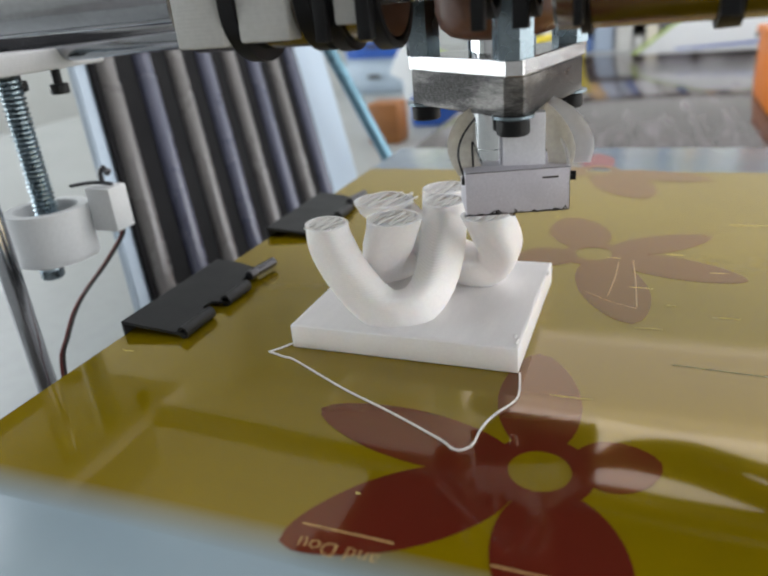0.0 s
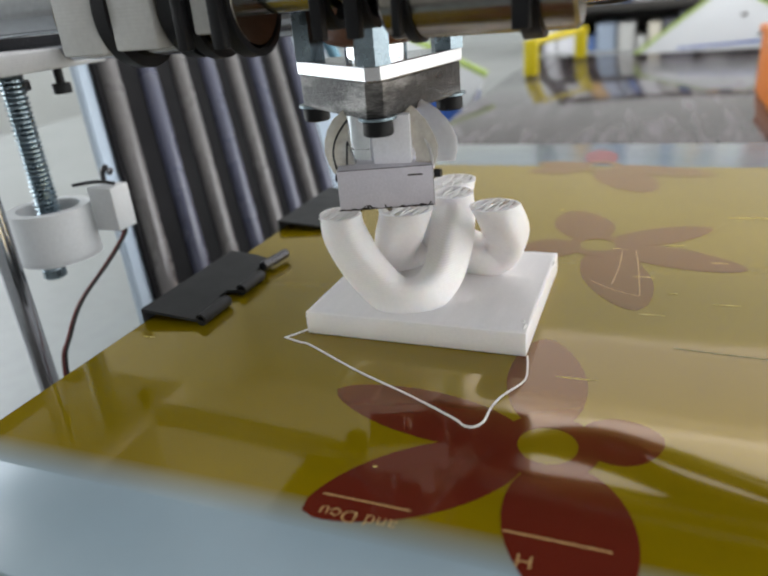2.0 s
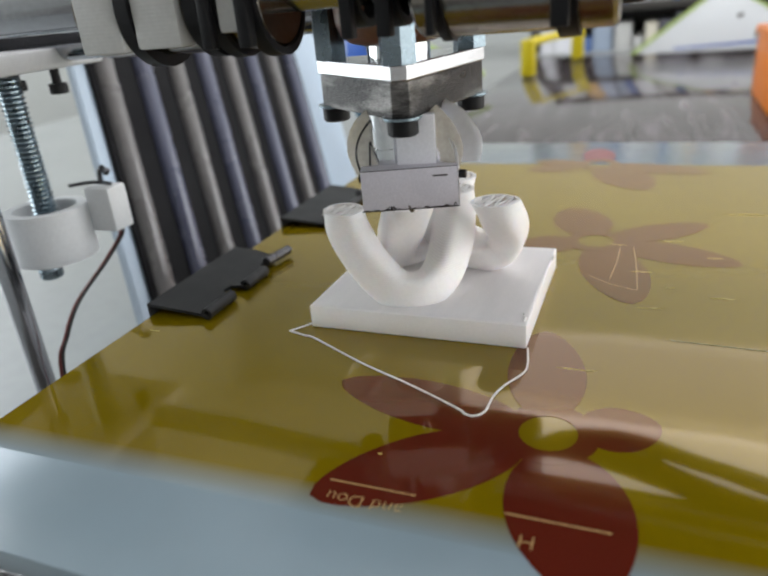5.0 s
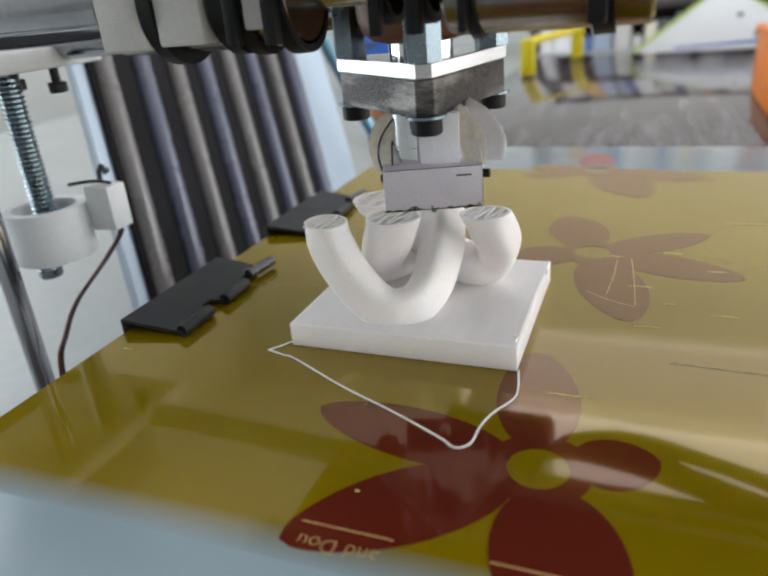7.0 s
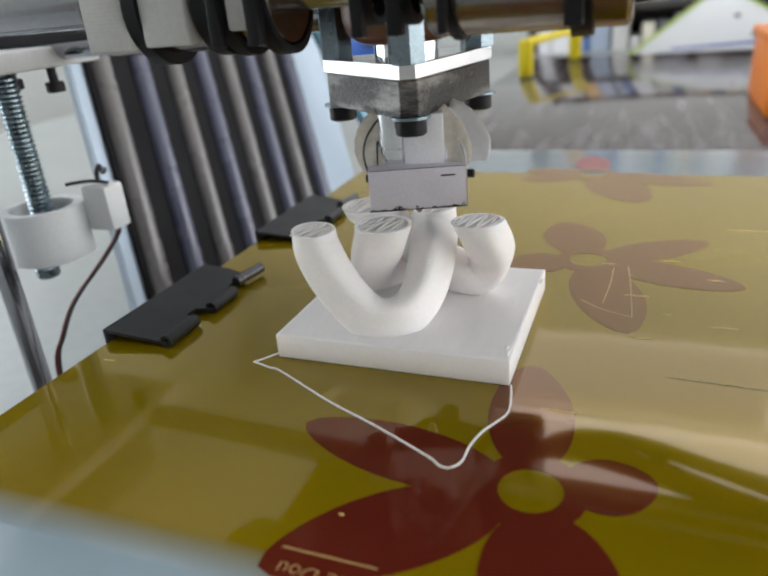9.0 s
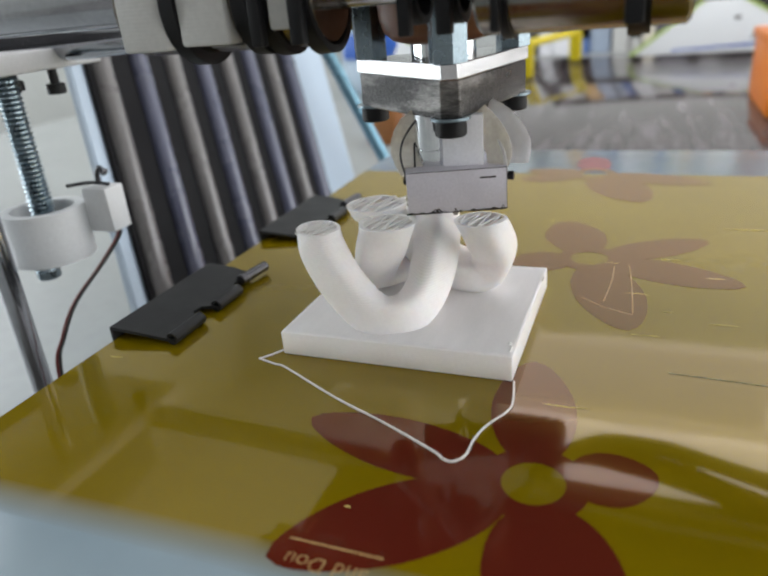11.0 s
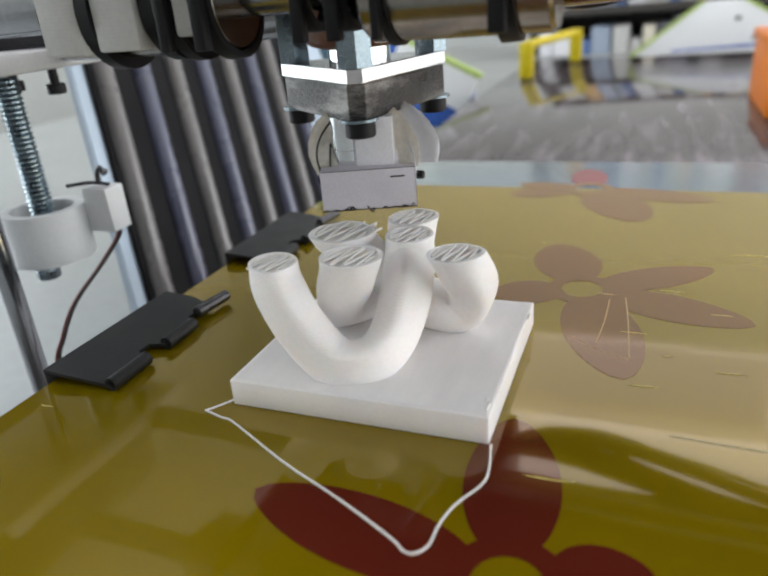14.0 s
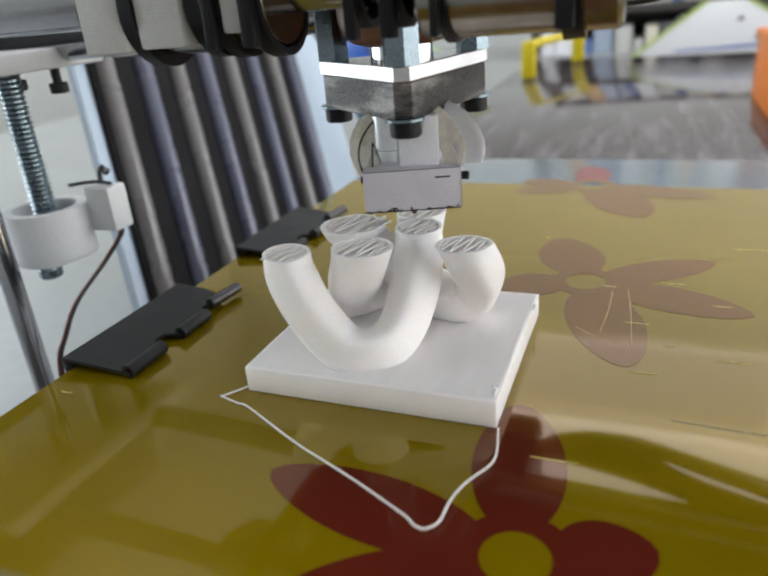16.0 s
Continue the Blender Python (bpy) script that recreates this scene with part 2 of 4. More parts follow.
def sweep(bm, path, r, seg=16, caps=True, flat=1.0):
    """A tube along a path; r: one radius or one for each point; flat squeezes it."""
    n = len(path)
    rs = r if isinstance(r, (list, tuple)) else [r] * n
    rings, up = [], Vector((0, 0, 1))
    d0 = (path[1] - path[0]).normalized()
    side = d0.cross(up)
    if side.length < 0.05:
        side = d0.cross(Vector((0, 1, 0)))
    side.normalize()
    for i in range(n):
        d = (path[min(i + 1, n - 1)] - path[max(i - 1, 0)]).normalized()
        side = (side - d * side.dot(d)).normalized()
        other = d.cross(side)
        rings.append([bm.verts.new(path[i] + rs[i] * (math.cos(a) * side + flat * math.sin(a) * other))
                      for a in (2 * math.pi * k / seg for k in range(seg))])
    for a, b in zip(rings, rings[1:]):
        for k in range(seg):
            bm.faces.new((a[k], a[(k + 1) % seg], b[(k + 1) % seg], b[k]))
    if caps:
        bm.faces.new(rings[0][::-1]), bm.faces.new(rings[-1])
    return rings


def rod(bm, a, b, r, seg=24, bevel=0.0, r1=None):
    a, b = Vector(a), Vector(b)
    r1 = r if r1 is None else r1
    if bevel:
        d = (b - a).normalized() * bevel
        return sweep(bm, [a, a + d, b - d, b], [r - bevel, r, r1, r1 - bevel], seg)
    return sweep(bm, [a, b], [r, r1], seg)


def ring(bm, centre, axis, r_out, r_in, width, seg=32):
    """A washer or hoop, square in section."""
    c, ax = Vector(centre), Vector(axis).normalized()
    s = ax.cross(Vector((0, 0, 1)))
    if s.length < 0.05:
        s = Vector((1, 0, 0))
    s.normalize()
    o = ax.cross(s)
    loops = []
    for rr, w in ((r_out, -0.5), (r_out, 0.5), (r_in, 0.5), (r_in, -0.5)):
        loops.append([bm.verts.new(c + ax * (w * width) + rr * (math.cos(a) * s + math.sin(a) * o))
                      for a in (2 * math.pi * k / seg for k in range(seg))])
    for i in range(4):
        p, q = loops[i], loops[(i + 1) % 4]
        for k in range(seg):
            bm.faces.new((p[k], p[(k + 1) % seg], q[(k + 1) % seg], q[k]))
    return bm


B = bmesh.new

# ---------------------------------------------------------------- the room
def room():
    x0, x1, y0, y1, z0, z1 = -1800, 2000, -1600, 2400, -850, 1700
    bm = B()
    box(bm, x0 - 100, x1 + 100, y0 - 100, y1 + 100, z0 - 100, z0)
    tagged(link("floor", bm, FLOOR), "plain grey room floor", "floor", kind="structure")
    bm = B()
    box(bm, x0 - 100, -450, y0 - 100, y1 + 100, z1, z1 + 100)
    box(bm, 1850, x1 + 100, y0 - 100, y1 + 100, z1, z1 + 100)
    box(bm, -450, 1850, y0 - 100, 300, z1, z1 + 100)
    box(bm, -450, 1850, 2390, y1 + 100, z1, z1 + 100)
    tagged(link("ceiling", bm, CEIL, False), "white painted ceiling with a wide skylight opening", "ceiling", kind="structure")
    # unseen wall behind the camera, greyed so less light bounces on to front faces
    for name, fixed in (("wall_south", y0 - 100),):
        bm = B()
        box(bm, x0 - 100, x1 + 100, fixed, fixed + 100, z0, z1)
        tagged(link(name, bm, DIM), "unseen wall, kept grey to hold back bounce light", "wall", kind="structure")
    # walls with a window opening each
    for name, a, b, lo, hi in (("wall_west", -700, 1000, -150, 900), ("wall_north", -650, 1850, 1250, 1680), ("wall_east", -1100, 2300, -150, 1150)):
        west, east = name == "wall_west", name == "wall_east"

        def slab(bm, u0, u1, w0, w1, d0=0.0, d1=100.0, bevel=0.0):
            if west:
                box(bm, x0 - d1, x0 - d0, u0, u1, w0, w1, bevel)
            elif east:
                box(bm, x1 + d0, x1 + d1, u0, u1, w0, w1, bevel)
            else:
                box(bm, u0, u1, y1 + d0, y1 + d1, w0, w1, bevel)
        u0, u1 = (y0, y1) if west or east else (x0 - 100, x1 + 100)
        bm = B()
        slab(bm, u0, a, z0, z1), slab(bm, b, u1, z0, z1), slab(bm, a, b, z0, lo), slab(bm, a, b, hi, z1)
        tagged(link(name, bm, CREAM, False), "pale painted wall with a wide window opening", "wall", kind="structure")
        w = tagged(thing("window_1" if west else "window_3" if east else "window_2", "white framed window in bright daylight", "window"), kind="structure")
        bm = B()
        for uu in (a, b - 50, (a + b) / 2 - 25):
            slab(bm, uu, uu + 50, lo, hi, 20, 70, 4)
        for zz in (lo, hi - 50):
            slab(bm, a + 50, b - 50, zz, zz + 50, 22, 68, 4)
        part("window_frame", bm, FRAME, w)
    # the table under everything
    t = thing("table", "pale laminate table carrying the printer", "table")
    bm = B()
    box(bm, -900, 1300, -700, 1900, -130, -90, 6)
    part("tabletop", bm, TABLE, t)
    for x in (-850, 1250):
        for y in (-650, 1850):
            bm = B()
            box(bm, x - 30, x + 30, y - 30, y + 30, -850, -130, 4)
            part("leg", bm, SHELFM, t)


room()


# ---------------------------------------------------------------- heated bed
BED_X0, BED_X1, BED_Y0, BED_Y1 = -40.0, 165.0, -68.0, 177.0
FILM_Y0, FILM_Y1 = -45.0, 140.0


def petal(cx, cy, ang, r0, r1, w, n=28):
    """Outline of one petal that points along ang (degrees)."""
    c, s = math.cos(radians(ang)), math.sin(radians(ang))
    out = []
    for k in range(2 * n):
        t = k / n
        u, side = (t, 1) if t <= 1 else (2 - t, -1)
        ww = w * (math.sin(math.pi * u) ** 0.55 if 0 < u < 1 else 0) + 0.30 * w * (1 - u) ** 1.5
        rr = r0 + (r1 - r0) * u
        out.append((cx + c * rr - s * side * ww, cy + s * rr + c * side * ww))
    return out


def make_bed():
    bed = thing("print_bed", "heated print bed, glass over red board, covered in glossy yellow film", "print bed")
    bm = B()
    box(bm, BED_X0, BED_X1, BED_Y0, BED_Y1, -4.0, -0.06, 0.3)
    part("glass_plate", bm, BARE, bed, "pale glass plate, bare along two edges")
    bm = B()
    prism(bm, [(BED_X0 + 0.1, FILM_Y0), (BED_X1 - 0.1, FILM_Y0 + 2), (BED_X1 - 0.1, FILM_Y1), (BED_X0 + 0.1, FILM_Y1 + 0.6)], -0.24, -0.05)
    part("yellow_film", bm, KAPTON, bed, "glossy yellow heat-resistant tape film")
    # narrow bands fading from the film's colour to that of the bare glass
    for k in range(16):
        f = (k + 1) / 17
        bm = B()
        y = FILM_Y0 - 0.36 * k
        prism(bm, [(BED_X0 + 0.1, y - 0.36), (BED_X1 - 0.1, y + 1.64), (BED_X1 - 0.1, y + 2.0), (BED_X0 + 0.1, y)], -0.26, -0.0505 - 0.0005 * k)
        tone = [a * (1 - f) + b * f for a, b in zip((0.172, 0.119, 0.001), (0.22, 0.285, 0.325))]
        part("film_fade_band", bm, film_mat("film_edge_fade", tone, [1.0, 0.91 + 0.09 * f, 0.90 + 0.10 * f], 1.5 + 0.02 * f, 0.04 + 0.15 * f, (0.88 + 0.07 * f, 0.65 + 0.30 * f, 0.06 + 0.89 * f)), bed, "band between the film's colour and the bare glass")
    bm = B()
    box(bm, BED_X0 + 6, BED_X1 - 6, BED_Y0 + 6, BED_Y1 - 6, -22, -14, 0.5)
    part("carriage_plate", bm, STEEL_DARK, bed)
    for x in (BED_X0 + 14, BED_X1 - 14):
        for y in (BED_Y0 + 14, BED_Y1 - 14):
            bm = B()
            rod(bm, (x, y, -14), (x, y, -4), 3.5, 16)
            part("bed_spring", bm, ZINC, bed)
    # red flowers with five petals round an open centre
    flowers = [(52.6, -24.8, ((217, 37, 6.4), (170, 38, 5.6), (99, 33, 6.0), (287, 31, 7.4), (20, 17, 5.0))),
               (52.5, 60.0, ((108, 29, 7.0), (31, 32, 5.0), (-19, 35, 5.6), (-74, 38, 6.6), (198, 20, 5.5))),
               (47.0, 140.0, ((95, 26, 5.5), (200, 26, 5.0), (-62, 36, 8.0), (-15, 38, 5.5), (170, 24, 4.0)))]
    for cx, cy, petals in flowers:
        for k, (ang, r1, w) in enumerate(petals):
            bm = B()
            out = petal(cx, cy, ang, 5.0, r1, w)
            prism(bm, out, -0.06, 0.004 * k)
            part("flower_petal", bm, RED if cy < 120 or ang != 95 else BARE_RED, bed, "dark red petal shape under the film")
        bm = B()
        ring(bm, (cx, cy, -0.01), (0, 0, 1), 7.6, 4.4, 0.08, 40)
        part("flower_ring", bm, RED, bed, "dark red ring round a yellow centre")
    # printed line and cut-off words on the red board
    for x0, x1 in ((24.6, 37.5), (49.8, 63.0)):
        bm = B()
        box(bm, x0, x1, -43.45, -43.2, 0.02, 0.04)
        part("printed_line", bm, SILK, bed)
    for text, x, y in (("and Dou", 36.6, -45.5), ("H", 54.4, -46.5)):
        cu = bpy.data.curves.new("printed_words", "FONT")
        cu.body, cu.size, cu.extrude, cu.offset = text, 0.0032, 0.000005, -0.00006
        tmp = new("printed_words", cu)
        me = bpy.data.meshes.new_from_object(tmp.evaluated_get(bpy.context.evaluated_depsgraph_get()))
        bpy.data.objects.remove(tmp)
        me.materials.clear()
        me.materials.append(SILK)
        ob = new("printed_words", me)
        ob.parent = bed
        ob.matrix_basis = pose(x * MM, y * MM, 0.035 * MM, 0, 0, 180)
    # creases and scratches in the film
    rng = random.Random(4)
    marks = [(80, 29.3, 5, 0), (66, 22, 5, -8), (80, 52, 4, 0), (54.5, -5.2, 7, -4), (64, 41, 5, 6), (70, 33, 2, 40),
             (-34, -9, 3, 20), (29.5, -36, 0.8, 30), (58, 58, 4, 2), (71, 62, 5, 6), (40, 88, 1.0, 30), (90, 86, 12, 2)]
    for x, y, ln, a in marks:
        bm = B()
        path = [Vector((x + (k - 1.5) * ln / 3, y + rng.uniform(-.15, .15), 0.01)) for k in range(4)]
        sweep(bm, path, [0.05, 0.16, 0.14, 0.04], 6, flat=0.3)
        ob = part("crease", bm, SCRATCH, bed)
    for pts in (((63.5, 31, 0), (62.8, 45, 0), (61.8, 57, 0)), ((53, 37, 0), (58, 33, 0), (63.5, 30.5, 0)), ((57.5, 36, 0), (58.4, 46, 0), (58.6, 56, 0))):
        bm = B()
        sweep(bm, catmull(pts, 4), 0.14, 6, flat=0.2)
        part("scratch_line", bm, SILK, bed)
    bm = B()
    sweep(bm, catmull(((70, 9, 0), (95, 8, 0), (130, 9, 0), (164, 8.5, 0)), 4), 0.12, 6, flat=0.3)
    part("film_seam", bm, EDGE, bed)
    return bed


bed = make_bed()


# ---------------------------------------------------------------- what lies on the bed
def make_base():
    ob = thing("printed_plate", "square white printed plate lying on the yellow bed", "printed plate")
    bm = B()
    box(bm, 0, 45, 0, 40.7, 0.02, 4.9, 0.25)
    part("slab", bm, PLA, ob)
    bm = B()
    box(bm, 0.5, 44.5, 0.5, 40.2, 4.9, 4.96)
    part("top_skin", bm, PLA_SKIN, ob)
    for x, y, l in ((44.9, 33.5, 1.6), (44.0, 1.5, 2.2), (43.5, 4.0, 0.9)):
        bm = B()
        sweep(bm, catmull(((x, y, 4.6), (x + .3, y + l * .5, 5.1), (x + .1, y + l, 4.9)), 4), 0.25, 6)
        part("blob", bm, STRAND, ob)
    return ob


def cap_fill(c, rx, ry, rng, z, arm):
    """Infill strands in a zigzag inside an open tube end with those half widths."""
    n = 8
    for k in range(n):
        u = (k + 0.5) / n * 2 - 1
        h = math.sqrt(max(0, 1 - u * u)) * ry
        lean = 0.75 if k % 2 else 0.25
        a = Vector((c[0] + u * rx * 0.94 - lean * h * 0.4, c[1] - 0.88 * h, z))
        b = Vector((c[0] + u * rx * 0.94 + lean * h * 0.4, c[1] + 0.88 * h, z + rng.uniform(0, .15)))
        bm = B()
        sweep(bm, [a, (a + b) / 2 + Vector((rng.uniform(-.25, .25), 0, 0.05)), b], 0.22, 6)
        part("infill_strand", bm, STRAND, arm)


def open_ends(bm, z):
    """Cut a tube level at z and give each open end a wall and a sunk floor; returns centre and half widths of each end."""
    bmesh.ops.bisect_plane(bm, geom=bm.verts[:] + bm.edges[:] + bm.faces[:], plane_co=(0, 0, z), plane_no=(0, 0, 1), clear_outer=True)
    rest = {v for e in bm.edges if e.is_boundary for v in e.verts}
    ends = []
    while rest:
        todo, loop = [min(rest, key=lambda v: (v.co.x, v.co.y))], []
        while todo:
            v = todo.pop()
            if v in rest:
                rest.discard(v)
                loop.append(v)
                todo += [e.other_vert(v) for e in v.link_edges if e.is_boundary]
        c = sum((v.co for v in loop), Vector()) / len(loop)
        loop.sort(key=lambda v: math.atan2(v.co.y - c.y, v.co.x - c.x))
        inner = [bm.verts.new((c.x + (v.co.x - c.x) * 0.87, c.y + (v.co.y - c.y) * 0.87, z + 0.05)) for v in loop]
        low = [bm.verts.new((c.x + (v.co.x - c.x) * 0.96, c.y + (v.co.y - c.y) * 0.96, z - 0.9)) for v in inner]
        k = len(loop)
        for i in range(k):
            j = (i + 1) % k
            bm.faces.new((loop[i], loop[j], inner[j], inner[i]))
            bm.faces.new((inner[i], inner[j], low[j], low[i]))
        bm.faces.new(low)
        ends.append((c, max(abs(v.co.x - c.x) for v in inner), max(abs(v.co.y - c.y) for v in inner)))
    return ends


def make_tubes():
    ob = thing("printed_knot", "half-finished white printed knot of round tubes on a plate", "printed knot")
    rng = random.Random(8)
    arms = [("tube_arm", [(4.2, 12.6, 22), (5.8, 10.8, 18), (10.5, 8.4, 12.2), (17.2, 6.5, 7.2), (22.6, 8.3, 6.8), (25.3, 12.8, 9.0), (25.6, 19.5, 13.2), (24.2, 27.4, 17.4), (23.6, 30.0, 22)], [4.3, 4.3, 4.2, 4.1, 4.0, 4.0, 4.3, 4.5, 4.5]),
            ("tube_arm", [(34.6, 21.9, 22), (36.0, 23.0, 18.4), (36.6, 25.6, 14.2), (34.8, 27.2, 10.2), (31.2, 27.4, 8.6), (26.0, 28.5, 9.6), (17.0, 31.0, 13.5), (11.0, 31.2, 19), (10.2, 30.0, 22)], [4.6, 4.5, 4.4, 4.4, 4.4, 4.4, 4.4, 4.9, 6.3]),
            ("tube_arm", [(16.9, 17.6, 22), (15.7, 17.7, 18.2), (13.4, 18.9, 13.4), (12.0, 22.8, 9.6), (15.0, 30.5, 8.6), (20.0, 36.0, 13), (21.0, 40.0, 22)], [5.5, 5.2, 4.6, 4.3, 4.4, 4.6, 5.0])]
    for name, pts, rs in arms:
        def beyond(p, q):
            p, q = Vector(p), Vector(q)
            return p + (p - q) * (6.0 / (p.z - q.z))
        pts = [beyond(pts[0], pts[1])] + pts + [beyond(pts[-1], pts[-2])]
        rs = [rs[0]] + rs + [rs[-1]]
        path = catmull(pts, 14)
        rad = [v.x for v in catmull([(r, 0, 0) for r in rs], 14)]
        bm = B()
        rings = sweep(bm, path, rad, 48, caps=False)
        # rounded square section that winds round the tube, as the model is twisted
        for i, (rg, c) in enumerate(zip(rings, path)):
            for k, v in enumerate(rg):
                a = 2 * math.pi * k / 48 + 0.44 + 0.6 * i / len(path)
                near = min(1.0, max(0, min(i, len(path) - 1 - i) - 12) / 20)
                near = near * near * (3 - 2 * near)
                v.co = c + (v.co - c) * (1 - near) + (v.co - c) * near * 0.93 / (abs(math.cos(a)) ** 3.6 + abs(math.sin(a)) ** 3.6) ** (1 / 3.6)
        for v in bm.verts:
            v.co.z = max(v.co.z, 4.9)
        ends = open_ends(bm, 22.0)
        arm = part(name, bm, PLA, ob)
        for c, rx, ry in ends:
            cap_fill(c, rx, ry, rng, 21.75, arm)
    return ob


def make_skirt():
    ob = thing("skirt_strand", "thin white loose filament outline on the yellow bed", "filament strand")
    pts = [(-0.3, 1.5, 0.2), (-2.0, -1.0, 0.2), (-3.5, -2.9, 0.2), (-3.65, -3.06, 0.2), (-3.45, -3.15, 0.2), (0.5, -4.3, 0.2), (3.2, -5.0, 0.2), (16.4, -12.0, 0.2), (27.4, -16.9, 0.2), (37.2, -21.8, 0.2),
           (39.3, -23.3, 0.2), (40.9, -23.4, 0.2), (42.2, -21.6, 0.2), (42.5, -17.6, 0.2), (43.6, -13.6, 0.2), (46.0, -8.9, 0.2), (46.2, -5.5, 0.2), (45.3, -0.25, 0.4)]
    bm = B()
    sweep(bm, catmull(pts, 6), 0.18, 8)
    part("strand", bm, STRAND, ob)
    return ob


def make_clip(y0, y1, shift=0.0):
    """A binder clip without its wire arms, gripping the bed's left edge."""
    ob = thing("binder_clip", "black steel binder clip without arms gripping the bed's edge", "binder clip", "binder clips on the bed")
    bm = B()
    n = 10
    # upper jaw: a sloping sheet from the spine to the lip
    zs, zl = 2.5, 1.1
    xs, xl = -40.2, -25.8
    vs = []
    outline = [(xs, y0), (xl + 1, y0 + 0.4), (xl + 1.2, y0 + 6), (xl + 0.2, y0 + 11), (xl - 2.6, y0 + 12.5), (xl - 2.4, y0 + 15.5), (xl + 1.0, y0 + 17),
               (xl + 1.0, y0 + 27), (xl - 2.0, y0 + 28.5), (xl - 2.0, y1 - 1.5), (xs + 7, y1), (xs, y1)]
    k = (y1 - y0) / 38.0
    outline = [(x, y0 + (y - y0) * k) for x, y in outline]
    def h(x):
        return zs + (zl - zs) * (x - xs) / (xl - xs)
    lo = [bm.verts.new((x, y, h(x) - 0.35)) for x, y in outline]
    hi = [bm.verts.new((x, y, h(x) + 0.35)) for x, y in outline]
    m = len(outline)
    bm.faces.new(lo[::-1]), bm.faces.new(hi)
    for i in range(m):
        bm.faces.new((lo[i], lo[(i + 1) % m], hi[(i + 1) % m], hi[i]))
    part("jaw", bm, CHAR, ob, smooth=False)
    bm = B()
    box(bm, xs - 0.8, xs, y0, y1, -6.5, zs + 0.3, 0.3)
    part("spine", bm, CHAR, ob)
    bm = B()
    box(bm, xs, xl, y0, y1, -5.2, -4.4, 0.2, Matrix.Translation((0, 0, 0)))
    part("lower_jaw", bm, CHAR, ob)
    for a, b in ((0.6, 11.0), (17.0, 26.5)):
        bm = B()
        ring(bm, (xl + 0.6, y0 + (a + b) / 2 * k, 1.35), (0, 1, 0), 1.35, 0.85, (b - a) * k, 20)
        part("rolled_lip", bm, CHAR, ob)
    bm = B()
    rod(bm, (xl - 1.2, y1 - 7.5 * k, 1.9), (xl + 0.2, y1 + 2.5 * k, 1.9), 1.3, 16, 0.2)
    part("wire_stub", bm, CLIP_WIRE, ob)
    return ob


base = make_base()
knot = make_tubes()
strand = make_skirt()
clip_a = make_clip(-2.5, 35.0)
clip_b = make_clip(60.0, 97.5)


